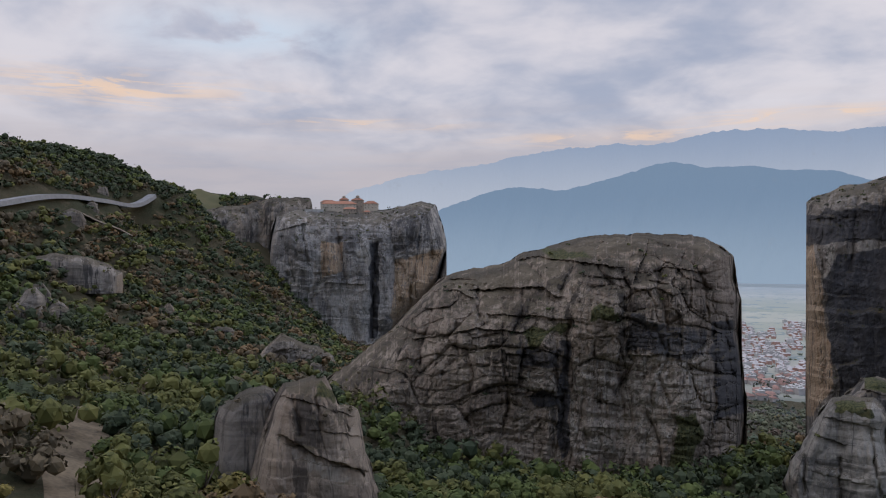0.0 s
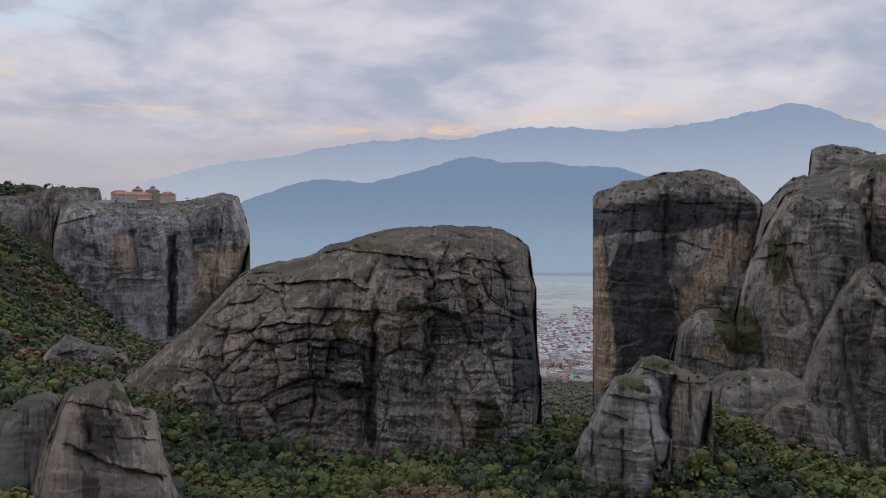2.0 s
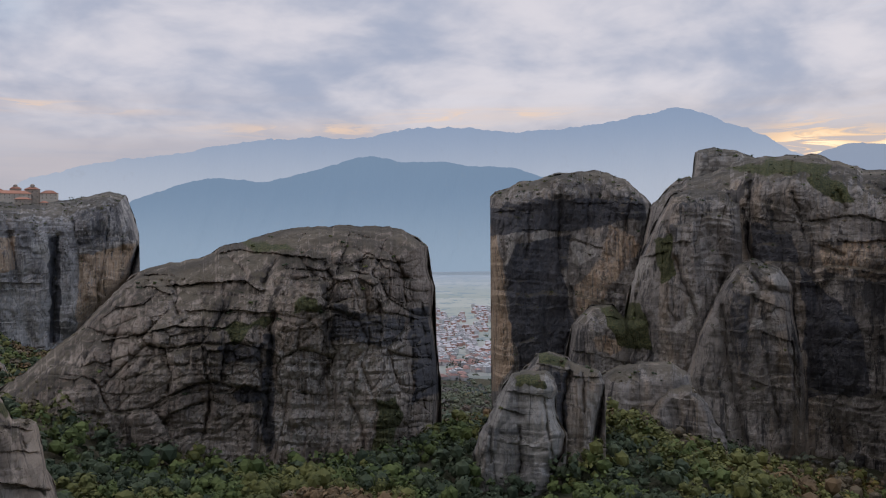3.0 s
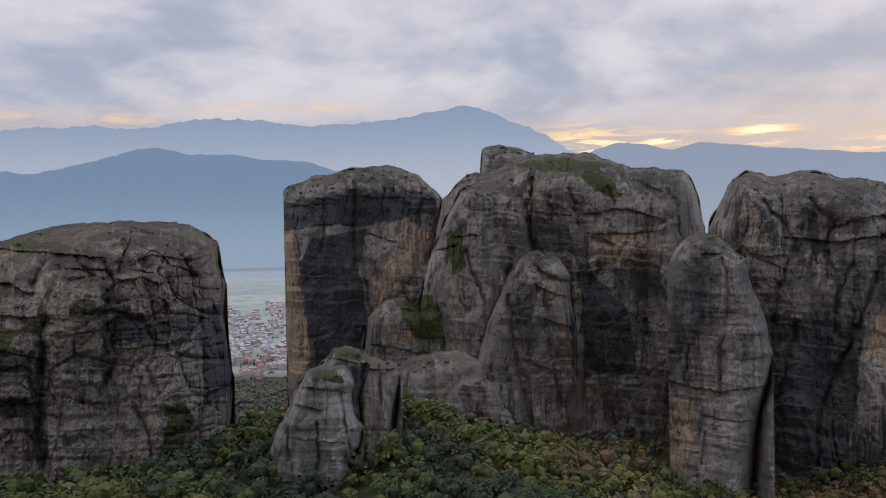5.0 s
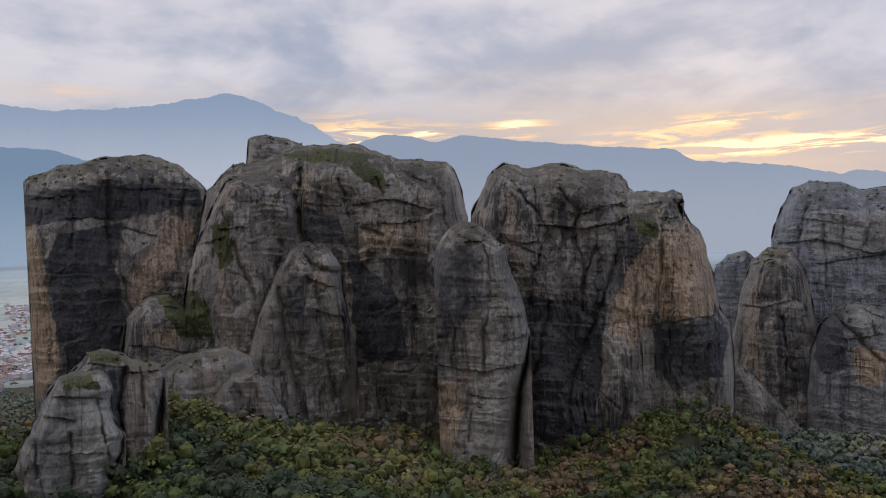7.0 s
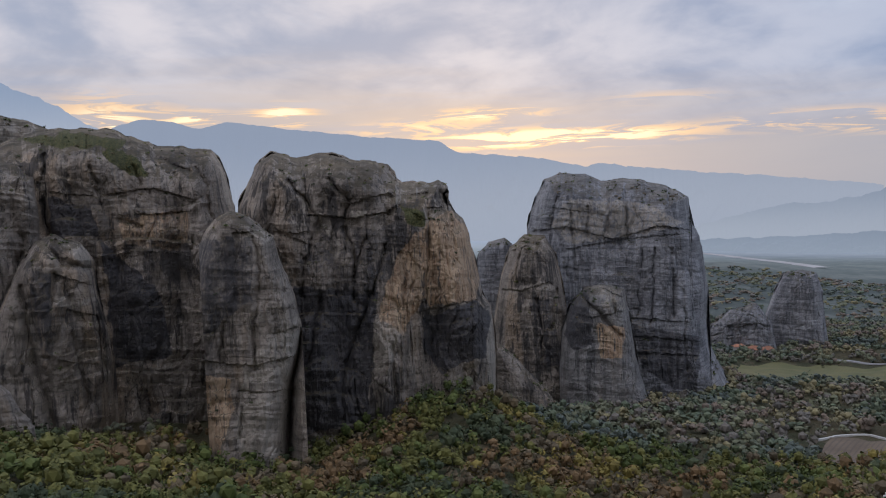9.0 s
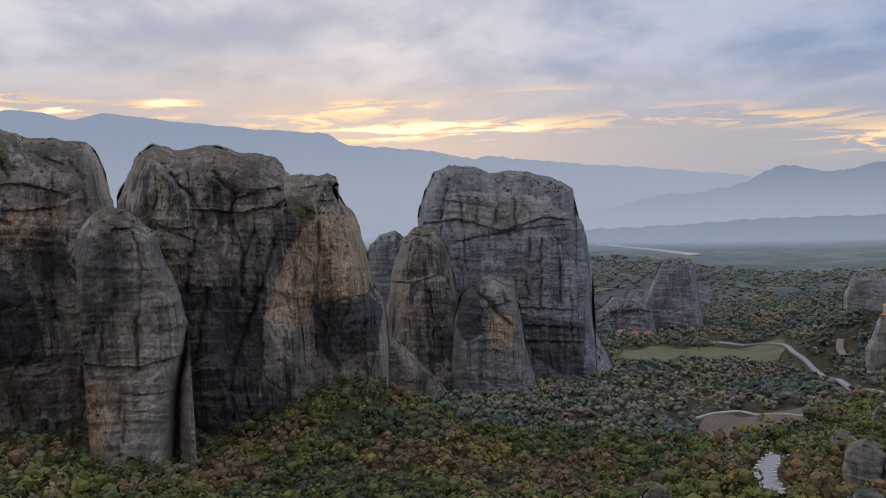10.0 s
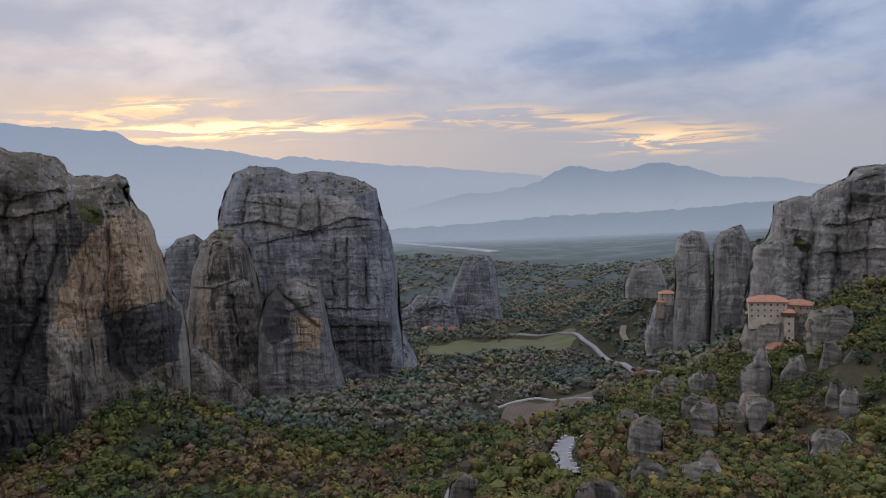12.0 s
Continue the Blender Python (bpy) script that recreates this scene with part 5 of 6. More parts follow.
# ---- distant ranges ----
far_range = [(-10.5, 1.6), (-6.6, 4.0), (-3.4, 5.0), (-0.2, 5.6), (3.5, 6.0), (4.7, 6.5), (8.6, 7.0), (12.5, 7.3), (16.1, 7.3), (19.2, 7.9), (23.0, 7.8), (13.3, 7.1), (16.0, 7.3), (16.9, 7.6), (19.8, 7.9), (23.2, 7.8), (25.5, 7.5), (29.0, 7.6), (32.2, 7.9), (35.8, 8.5), (37.0, 8.8), (38.2, 8.6), (40.2, 7.6), (42.2, 6.9), (43.7, 5.9), (45.5, 4.9)]
west_range = [(42.9, 3.5), (46.1, 5.4), (47.7, 5.8), (49.7, 5.6), (51.3, 5.2), (53.3, 5.6), (56.4, 5.2), (60.4, 4.7), (64.2, 4.3), (67.6, 4.0), (69.1, 3.1), (71.6, 2.9), (75.0, 2.5), (78.3, 2.1), (78.3, 1.7), (84.2, 1.3), (90.1, 0.7), (96.5, -0.1)]
near_mountain = [(-1.8, 1.6), (-0.2, 2.8), (2.6, 3.8), (4.9, 4.4), (8.6, 4.1), (12.5, 5.1), (14.4, 5.7), (15.9, 6.0), (18.1, 5.5), (21.0, 5.5), (23.0, 5.1), (20.5, 5.5), (23.1, 5.2), (25.8, 5.0), (28.2, 4.3), (32.1, 2.8), (36.1, 0.7)]
hills = [(83.6, -3.1), (86.0, -2.3), (90.9, -1.1), (92.5, -1.2), (96.1, -0.6), (98.1, 0.5), (99.6, 0.3), (101.5, -0.1), (103.1, 0.3), (104.6, 0.5), (107.1, -0.2), (108.6, -0.7), (111.7, -0.9), (114.4, -1.4), (119.1, -1.9)]
foothills = [(80.3, -4.5), (83.5, -3.7), (85.9, -3.4), (92.0, -3.3), (96.0, -3.0), (99.9, -2.9), (103.8, -2.9), (107.5, -2.7), (111.7, -2.4), (116.0, -2.8)]


def distant_range(name, ridge, d, mat, label, rough, foot=-120, seed=0):
    """A mountain range: a rugged crest with slopes and spurs falling towards the viewer."""
    ridge = np.array(sorted(ridge))
    a = np.arange(ridge[0, 0], ridge[-1, 0], 0.06)
    e = np.interp(a, ridge[:, 0], ridge[:, 1])
    for _ in range(2):
        e = np.convolve(np.pad(e, 3, mode="edge"), np.ones(7) / 7, "valid")
    crest = EYE + d * np.tan(np.radians(e)) + rough * fbm(a * 1.4, a * 0, 60 + seed, 6, 0.6)
    v = np.linspace(0, 1, 26)[:, None]
    drop = v ** 0.8
    spur = np.clip((a - a[0]) / 3, 0, 1) * np.clip((a[-1] - a) / 3, 0, 1) * fbm(a[None, :] * 0.9 + v * 1.5, v * 2.0 + 0 * a[None, :], 80 + seed, 5) * 120 * np.sin(v * math.pi)
    r = d - 260 * v + spur * 0.4
    z = crest[None, :] * (1 - drop) + foot * drop + spur * 0.35
    k = r / d
    z = np.where(v > 0, EYE + (z - EYE) * np.minimum(k, 1), z)
    x, y = r * np.sin(np.radians(a)), r * np.cos(np.radians(a))
    ob = new(name, mesh_of(name, np.stack([x, y, z], -1).reshape(-1, 3), grid_faces(26, len(a)), mat))
    return tagged(ob, label, "mountain", kind="structure")


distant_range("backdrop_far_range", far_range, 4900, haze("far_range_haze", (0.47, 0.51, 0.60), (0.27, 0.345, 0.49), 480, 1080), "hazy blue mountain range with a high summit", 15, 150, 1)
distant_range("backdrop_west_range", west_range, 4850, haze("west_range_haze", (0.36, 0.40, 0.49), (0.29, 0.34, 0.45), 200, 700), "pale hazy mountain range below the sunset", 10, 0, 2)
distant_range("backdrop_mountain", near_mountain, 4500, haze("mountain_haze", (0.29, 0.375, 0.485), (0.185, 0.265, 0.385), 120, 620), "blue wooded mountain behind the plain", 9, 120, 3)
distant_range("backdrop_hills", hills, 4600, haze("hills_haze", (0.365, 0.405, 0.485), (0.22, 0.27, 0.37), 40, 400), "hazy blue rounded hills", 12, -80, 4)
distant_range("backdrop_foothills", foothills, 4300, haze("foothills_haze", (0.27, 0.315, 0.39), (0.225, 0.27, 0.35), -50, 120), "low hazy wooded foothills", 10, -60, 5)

# ---- woods ----


def crown(leaves, size, seed, core=True, tall=1.0):
    """A tree crown of unit width: leaf sprays on several uneven clumps round a small inner mass. Returns vertices and triangles."""
    r = np.random.default_rng(seed)
    n = 7
    centre = r.normal(0, 1, (n, 3)) * (0.22, 0.22, 0.15 * tall) + (0, 0, 0.45 * tall)
    radius = r.uniform(0.16, 0.28, n)
    which = r.integers(0, n, leaves)
    way = r.normal(0, 1, (leaves, 3))
    way /= np.linalg.norm(way, axis=1)[:, None]
    way[:, 2] = np.where(way[:, 2] < -0.15, -way[:, 2], way[:, 2])
    at = centre[which] + way * (radius[which] * r.uniform(0.75, 1.12, leaves))[:, None]
    tilt = way + r.normal(0, 0.28, (leaves, 3)) + (0, 0, 0.25)
    tilt /= np.linalg.norm(tilt, axis=1)[:, None]
    side = np.cross(tilt, r.normal(0, 1, (leaves, 3)))
    side /= np.linalg.norm(side, axis=1)[:, None]
    other = np.cross(tilt, side)
    s = size * r.uniform(0.6, 1.3, leaves)[:, None]
    quad = np.stack([at - side * s, at + other * s * 0.8, at + side * s, at - other * s * 0.8], 1)
    quad[:, 2] += tilt * s * 0.35
    v = quad.reshape(-1, 3)
    i = np.arange(leaves)[:, None] * 4
    f = np.vstack([i + (0, 1, 2), i + (0, 2, 3)])
    if core:
        ico = bmesh.new()
        bmesh.ops.create_icosphere(ico, subdivisions=1, radius=1.0)
        iv = np.array([p.co[:] for p in ico.verts])
        fi = np.array([[p.index for p in q.verts] for q in ico.faces])
        ico.free()
        for c, rad in list(zip(centre, radius))[:4 if leaves > 80 else 3 if leaves > 30 else 2]:
            f = np.vstack([f, fi + len(v)])
            v = np.vstack([v, c + iv * rad * 0.9 * r.uniform(0.85, 1.1, (len(iv), 1))])
    return v, f


CROWNS = {"near": [crown(120, 0.062, k) for k in range(8)],
          "mid": [crown(58, 0.083, 20 + k) for k in range(8)],
          "far": [crown(15, 0.145, 40 + k, True) for k in range(6)]}


def woods(name, spots, lod, label, leaves=WOODS):
    """Many crowns in one mesh. spots: x, y, z, width, tall, kind of leaf."""
    vs, fs, ms, base = [], [], [], 0
    for x, y, z, w, h, kind in spots:
        v, f = CROWNS[lod][int(hash01(np.int64(x * 10), np.int64(y * 10), 3) * 7.99) % len(CROWNS[lod])]
        a = (x * 7.7 + y * 3.1) % 6.283
        c, s = math.cos(a), math.sin(a)
        p = np.empty_like(v)
        p[:, 0] = (v[:, 0] * c - v[:, 1] * s) * w + x
        p[:, 1] = (v[:, 0] * s + v[:, 1] * c) * w + y
        p[:, 2] = v[:, 2] * h + z - 0.08 * h
        vs.append(p)
        fs.append(f + base)
        ms.append(np.full(len(f), int(kind)))
        base += len(v)
    ob = new(name, mesh_of(name, np.vstack(vs), np.vstack(fs), leaves, np.concatenate(ms), smooth=False))
    return tagged(ob, label, "trees", kind="stuff")


def on_rock(x, y):
    """Whether a plan place lies inside a rock's foot, or out of sight close behind one."""
    d = np.hypot(x, y)
    az = np.degrees(np.arctan2(x, y))
    hit = np.zeros(x.shape, bool)
    for a, dist, half, depth in rock_sites:
        u = dist * np.tan(np.clip(np.radians(az - a), -1, 1))
        v = d - dist
        hit |= (np.abs(u) < half * 0.98) & (np.abs(az - a) < 30) & (v > -depth * np.sqrt(np.clip(1 - (u / (half + 1)) ** 2, 0, 1)) * 0.9 - (14 if half < 13 and dist > 200 else 5 if half < 13 else 0)) & (v < depth)
    return hit


clearings = []   # az, distance, half az, half distance: fields and open turf


def scatter(a0, a1, d0, d1, gap, density=1.0):
    """Plan places on a jittered grid in a sector."""
    lim = d1
    g = np.arange(-lim, lim, gap)
    x, y = np.meshgrid(g, g)
    x, y = x.ravel() + rng.uniform(-0.45, 0.45, x.size) * gap, y.ravel() + rng.uniform(-0.45, 0.45, x.size) * gap
    d, az = np.hypot(x, y), np.degrees(np.arctan2(x, y))
    ok = (d > d0) & (d < d1) & (az > a0) & (az < a1)
    x, y = x[ok], y[ok]
    x, y = x[~on_rock(x, y)], y[~on_rock(x, y)]
    thin = 0.5 * fbm(x / 60, y / 60, 91, 3) + density
    ok = rng.uniform(0, 1, x.size) < np.clip(thin, 0, 1)
    x, y = x[ok], y[ok]
    d, az = np.hypot(x, y), np.degrees(np.arctan2(x, y))
    ok = np.ones(x.size, bool)
    for a, dist, ha, hd in clearings:
        ok &= ~((np.abs(az - a) < ha) & (np.abs(d - dist) < hd))
    for line, half in lanes:
        for (xa, ya), (xb, yb) in zip(line[:-1], line[1:]):
            ex, ey = xb - xa, yb - ya
            k = np.clip(((x - xa) * ex + (y - ya) * ey) / (ex * ex + ey * ey), 0, 1)
            ok &= np.hypot(x - xa - k * ex, y - ya - k * ey) > half
    return x[ok], y[ok]


def leaf_kind(x, y):
    """Autumn: rust and yellow in drifts, green and dark oaks between."""
    d, az = np.hypot(x, y), np.degrees(np.arctan2(x, y))
    drift = 1.1 * fbm(x / 52, y / 52, 77, 3) + 0.42 * rng.normal(0, 0.42, x.size)
    gold = np.where(az > 52, 0.0, -0.1) + np.where((az > 68) & (az < 99) & (d > 330), 0.16, 0.0)
    k = np.where(drift + gold > 0.6, 3, np.where(drift + gold > 0.40, 4, np.where(drift + gold > 0.24, 5, np.where(drift > -0.18, 2, np.where(drift > -0.42, 0, 1)))))
    k = np.where((az < 0) & (d > 330) & (k == 3), 2, k)
    k = np.where((az < 0) & (d > 330) & (k == 2) & (rng.uniform(0, 1, x.size) < 0.6), 1, k)
    k = np.where((az > 84) & (d < 270), rng.choice([2, 2, 3, 0, 2, 4], x.size), k)
    ridge = (az > 31) & (az < 52) & (d > 200) & (d < 345)
    k = np.where(ridge & (k > 2) & (rng.uniform(0, 1, x.size) < 0.75), rng.choice([2, 2, 0], x.size), k)
    return k


def plant(name, sector, gap, size, lod, label, density=1.0, low=0.75, leaves=WOODS):
    x, y = scatter(*sector, gap, density)
    z = height(x, y)
    w = size * rng.uniform(0.65, 1.35, x.size)
    on_hill = (np.degrees(np.arctan2(x, y)) > 100) & (np.hypot(x, y) < 420)
    w = np.where(on_hill, w * 0.65, w)
    h = w * rng.uniform(low, low + 0.35, x.size)
    return woods(name, list(zip(x, y, z, w, h, leaf_kind(x, y))), lod, label, leaves)


# roads and tracks as bearings and distances; the woods keep clear of them
BEND_ROAD = [(98.3, 300), (97.7, 286), (97.3, 274), (97.1, 262), (97.2, 248), (97.55, 237), (97.9, 230)]
LOWER_ROAD = [(88.6, 235), (89.1, 262), (89.5, 330), (90.2, 380), (91.3, 404), (93.0, 415)]
VALLEY_ROAD = [(92.6, 1105), (94.9, 1100), (96.9, 1068), (98.4, 995), (98.9, 930), (99.6, 889), (100.6, 843), (101.6, 765), (102.7, 660), (104.3, 560), (106.5, 500)]
SPUR_ROAD = [(101.8, 905), (101.7, 890), (102.0, 868)]
HILL_ROAD = [(-30.6, 660), (-28.8, 700), (-26.9, 745), (-24.6, 800), (-22.3, 870), (-19.8, 950)]
HILL_TRACK = [(-24.3, 765), (-23.4, 778), (-22.3, 785), (-21.2, 808)]
SAND_PATH = [(-24.3, 272), (-24.0, 230), (-24.6, 193), (-24.2, 171), (-25.3, 155), (-26.5, 140)]
FIELD_WALL = [(92.6, 618), (94.0, 640), (95.7, 648), (98.0, 600), (101.0, 520)]


def plan(line):
    return [tuple(polar(a, d)[:2]) for a, d in line]


lanes = [(plan(BEND_ROAD), 7.0), (plan(LOWER_ROAD), 4), (plan(VALLEY_ROAD), 9), (plan(SPUR_ROAD), 7), (plan(HILL_ROAD), 13), (plan(HILL_TRACK), 9), (plan(SAND_PATH), 5), (plan(FIELD_WALL), 7)]
clearings += [(93.0, 982, 5.4, 90), (96.6, 560, 3.6, 85), (-18.5, 1275, 3.2, 55)]

plant("near_woods", (-34, 124, 150, 270), 6.2, 9.0, "near", "mixed autumn oak scrub on the slope below the lookout", 0.72, 0.8)
plant("middle_woods", (-34, 124, 270, 520), 8.2, 10.3, "mid", "dense autumn woods between the rock towers", 0.8, 0.8)
plant("hillside_scrub", (99, 124, 180, 430), 4.8, 7.0, "mid", "low scrub between boulders on a hillside", 1.0, 0.8)
plant("slope_woods", (-34, 2, 520, 1300), 8.3, 12.0, "far", "dark oak woods on a rocky slope", 0.85, 0.7, WOODS)
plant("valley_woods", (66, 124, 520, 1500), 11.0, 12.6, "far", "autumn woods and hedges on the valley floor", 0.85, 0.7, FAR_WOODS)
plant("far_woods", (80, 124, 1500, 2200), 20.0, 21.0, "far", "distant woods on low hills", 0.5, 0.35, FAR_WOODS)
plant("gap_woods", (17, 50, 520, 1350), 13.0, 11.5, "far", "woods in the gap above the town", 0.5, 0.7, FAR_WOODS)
spots = []
for p, d in rock_tops:
    w = rng.uniform(1.0, 3.2) * (1.0 if d < 700 else 1.5)
    spots.append((p[0], p[1], p[2] - 0.3, w, w * 0.8, rng.choice([0, 1, 1, 2, 5])))
woods("rock_shrubs", spots, "far", "small shrubs rooted on rock ledges")

# ---- roads, fields, river ----


def smooth_line(line, step):
    p = np.array(plan(line))
    s = np.concatenate([[0], np.cumsum(np.hypot(*np.diff(p, axis=0).T))])
    t = np.arange(0, s[-1], step)
    x, y = np.interp(t, s, p[:, 0]), np.interp(t, s, p[:, 1])
    for _ in range(3):
        x[1:-1], y[1:-1] = (x[:-2] + 2 * x[1:-1] + x[2:]) / 4, (y[:-2] + 2 * y[1:-1] + y[2:]) / 4
    return x, y


def strip(name, line, width, mat, label, lift=0.35, step=3.0, thick=0.5, category="road", even=4):
    """A road or wall laid on the ground, with a real edge."""
    x, y = smooth_line(line, step)
    tx, ty = np.gradient(x), np.gradient(y)
    k = np.hypot(tx, ty)
    nx, ny = -ty / k, tx / k
    z = np.maximum(height(x, y), np.maximum(height(x + nx * width / 2, y + ny * width / 2), height(x - nx * width / 2, y - ny * width / 2))) + lift
    for _ in range(even):
        z[1:-1] = (z[:-2] + 2 * z[1:-1] + z[2:]) / 4
    rows = []
    for off, dz in ((-0.62, -thick - 1.0), (-0.5, 0.0), (0.0, 0.04), (0.5, 0.0), (0.62, -thick - 1.0)):
        rows.append(np.stack([x + nx * width * off, y + ny * width * off, z + dz], -1))
    ob = new(name, mesh_of(name, np.concatenate(rows), grid_faces(5, len(x))[:, ::-1], mat, smooth=False))
    tagged(ob, label, category, kind="structure")
    return ob, np.stack([x + nx * width * 0.5, y + ny * width * 0.5, z], -1), np.stack([x - nx * width * 0.5, y - ny * width * 0.5, z], -1)


bend, left_edge, right_edge = strip("road_bend", BEND_ROAD, 5.5, ASPHALT, "pale asphalt road bending round a wooded hillside", 0.9)
strip("road_lower", LOWER_ROAD, 3.0, ASPHALT, "narrow pale road among trees", 0.8)
strip("road_valley", VALLEY_ROAD, 5.0, ASPHALT, "pale winding road on the valley floor", 1.2, 6.0)
strip("road_spur", SPUR_ROAD, 6.0, GRAVEL, "short pale track in the woods", 1.2, 4.0)
strip("road_hill", HILL_ROAD, 9.0, ASPHALT, "pale asphalt road along a hillside", 1.4, 6.0, 3.0, even=60)
strip("track_hill", HILL_TRACK, 7.0, GRAVEL, "pale dirt track on a hillside", 1.2, 5.0, even=60)
strip("field_wall", FIELD_WALL, 1.6, KERB, "low pale wall along a field edge", 1.0, 5.0, 0.8, "wall")

block = bmesh.new()
bmesh.ops.create_cube(block, size=1.0)
bmesh.ops.scale(block, vec=(0.7, 1.3, 0.9), verts=block.verts)
bmesh.ops.bevel(block, geom=block.edges[:], offset=0.08, segments=1, affect="EDGES")
first = part("kerb_stone", block, KERB, bend, "whitewashed kerb stone")
first.location = left_edge[1] + (0, 0, 0.4)
for edge in (left_edge, right_edge):
    for q in edge[2:-1:2]:
        s = new("kerb_stone", first.data)
        s.parent, s.location, s.rotation_euler = bend, q + (0, 0, 0.4), (0, 0, rng.uniform(-0.3, 0.3))


def field(name, a0, a1, d0, d1, mat, label, lift=0.7):
    na, nd = 40, 24
    a, v = np.meshgrid(np.linspace(a0, a1, na), np.linspace(0, 1, nd))
    d = d0 + (d1 - d0) * v + 14 * fbm(a * 0.7, v * 0, 7, 2)
    a = a + 0.5 * fbm(v * 3, a * 0 + np.sign(a - (a0 + a1) / 2), 9, 2)
    x, y = d * np.sin(np.radians(a)), d * np.cos(np.radians(a))
    ob = new(name, mesh_of(name, np.stack([x, y, height(x, y) + lift], -1).reshape(-1, 3), grid_faces(nd, na)[:, ::-1], mat))
    return tagged(ob, label, "field", kind="structure")


def rows_material(name, a, c, soil):
    m, n, b, out = material(name)
    at = n.tree.nodes.new("ShaderNodeNewGeometry").outputs["Position"]
    x, y, z = n.sep(at)
    w = n.math("SINE", n.math("MULTIPLY", n.math("ADD", y, n.math("MULTIPLY", x, 0.25)), 1.6))
    col = n.mix(n.ramp(n.noise(at, 0.03, 4), 0.35, 0.65), a, c)
    col = n.mix(n.math("MULTIPLY", n.ramp(w, 0.1, 0.8), 0.6), col, soil)
    col = n.mix(n.math("MULTIPLY", n.ramp(n.noise(at, 0.4, 5, 0.7), 0.5, 0.7), 0.5), col, soil)
    n.put(col, b.inputs["Base Color"])
    return m


field("field_green", 87.6, 98.2, 905, 1062, rows_material("vineyard_green", (0.095, 0.105, 0.045), (0.14, 0.135, 0.06), (0.12, 0.105, 0.06)), "green and ochre vineyard on the valley floor")
field("field_brown", 93.0, 100.3, 480, 622, rows_material("ploughed_brown", (0.11, 0.085, 0.063), (0.15, 0.115, 0.085), (0.09, 0.072, 0.056)), "bare brown field with a stone edge")
field("turf_plateau", -21.0, -15.5, 1225, 1330, rows_material("plateau_turf", (0.08, 0.08, 0.034), (0.12, 0.105, 0.05), (0.1, 0.1, 0.05)), "open grassy plateau above a cliff", 0.9)
field("bare_ground", -26.4, -22.6, 150, 262, plain("sandy_earth", (0.15, 0.115, 0.075), 0.95, 0.12, 0.5), "bare sandy earth with tufts on a slope", 0.25)
strip("river_bed", [(84.5, 3900), (86.5, 3750), (88.3, 3450), (90.2, 3150), (91.9, 2800), (93.0, 2650)], 34, plain("river_gravel", (0.36, 0.35, 0.345), 0.9, 0.01, 0.2), "pale gravel bed of a wide river", 2.5, 40, category="river")

# ---- buildings ----


def box(bm, x0, x1, y0, y1, z0, z1):
    v = [bm.verts.new((x, y, z)) for z in (z0, z1) for x, y in ((x0, y0), (x1, y0), (x1, y1), (x0, y1))]
    for f in ((0, 3, 2, 1), (4, 5, 6, 7), (0, 1, 5, 4), (1, 2, 6, 5), (2, 3, 7, 6), (3, 0, 4, 7)):
        bm.faces.new([v[i] for i in f])


def hip(bm, w, l, z, h, over=0.6, ridge=0.35, thick=0.25):
    """A hipped roof with eaves."""
    a, b = w / 2 + over, l / 2 + over
    r = max(a - b, a * ridge) if a >= b else 0.0
    s = max(b - a, 0.0) if a < b else 0.0
    low = [bm.verts.new(p) for p in ((-a, -b, z - thick), (a, -b, z - thick), (a, b, z - thick), (-a, b, z - thick))]
    eave = [bm.verts.new(p) for p in ((-a, -b, z), (a, -b, z), (a, b, z), (-a, b, z))]
    if a >= b:
        top = [bm.verts.new((-r, 0, z + h)), bm.verts.new((r, 0, z + h))]
        for f in ((eave[0], eave[1], top[1], top[0]), (eave[1], eave[2], top[1]), (eave[2], eave[3], top[0], top[1]), (eave[3], eave[0], top[0])):
            bm.faces.new(f)
    else:
        top = [bm.verts.new((0, -s, z + h)), bm.verts.new((0, s, z + h))]
        for f in ((eave[0], eave[1], top[0]), (eave[1], eave[2], top[1], top[0]), (eave[2], eave[3], top[1]), (eave[3], eave[0], top[0], top[1])):
            bm.faces.new(f)
    bm.faces.new(low[::-1])
    for i in range(4):
        bm.faces.new((low[i], low[(i + 1) % 4], eave[(i + 1) % 4], eave[i]))


def building(name, az, d, z, w, l, h, roof, label, wall=STUCCO, tiles=ROOF, floors=2, bays=4, turn=0.0, sink=6.0, flat=False, win=(0.8, 1.3)):
    """A house facing the lookout: walls, roof and one mesh for each window."""
    ob = tagged(new(name), label, "building")
    ob.location, ob.rotation_euler = polar(az, d, z), (0, 0, radians(-az + turn))
    bm = bmesh.new()
    box(bm, -w / 2, w / 2, -l / 2, l / 2, -sink, h)
    part("wall", bm, wall, ob)
    bm = bmesh.new()
    if flat:
        box(bm, -w / 2 - 0.3, w / 2 + 0.3, -l / 2 - 0.3, l / 2 + 0.3, h, h + roof)
    else:
        hip(bm, w, l, h + 0.25, roof)
    part("roof", bm, tiles, ob)
    for i in range(floors):
        for j in range(bays):
            bm = bmesh.new()
            x, zz = -w / 2 + w * (j + 0.5) / bays, h * (i + 0.55) / floors
            box(bm, x - win[0] / 2, x + win[0] / 2, -l / 2 - 0.12, -l / 2 + 0.05, zz - win[1] / 2, zz + win[1] / 2)
            part("window", bm, GLASS, ob)
    return ob


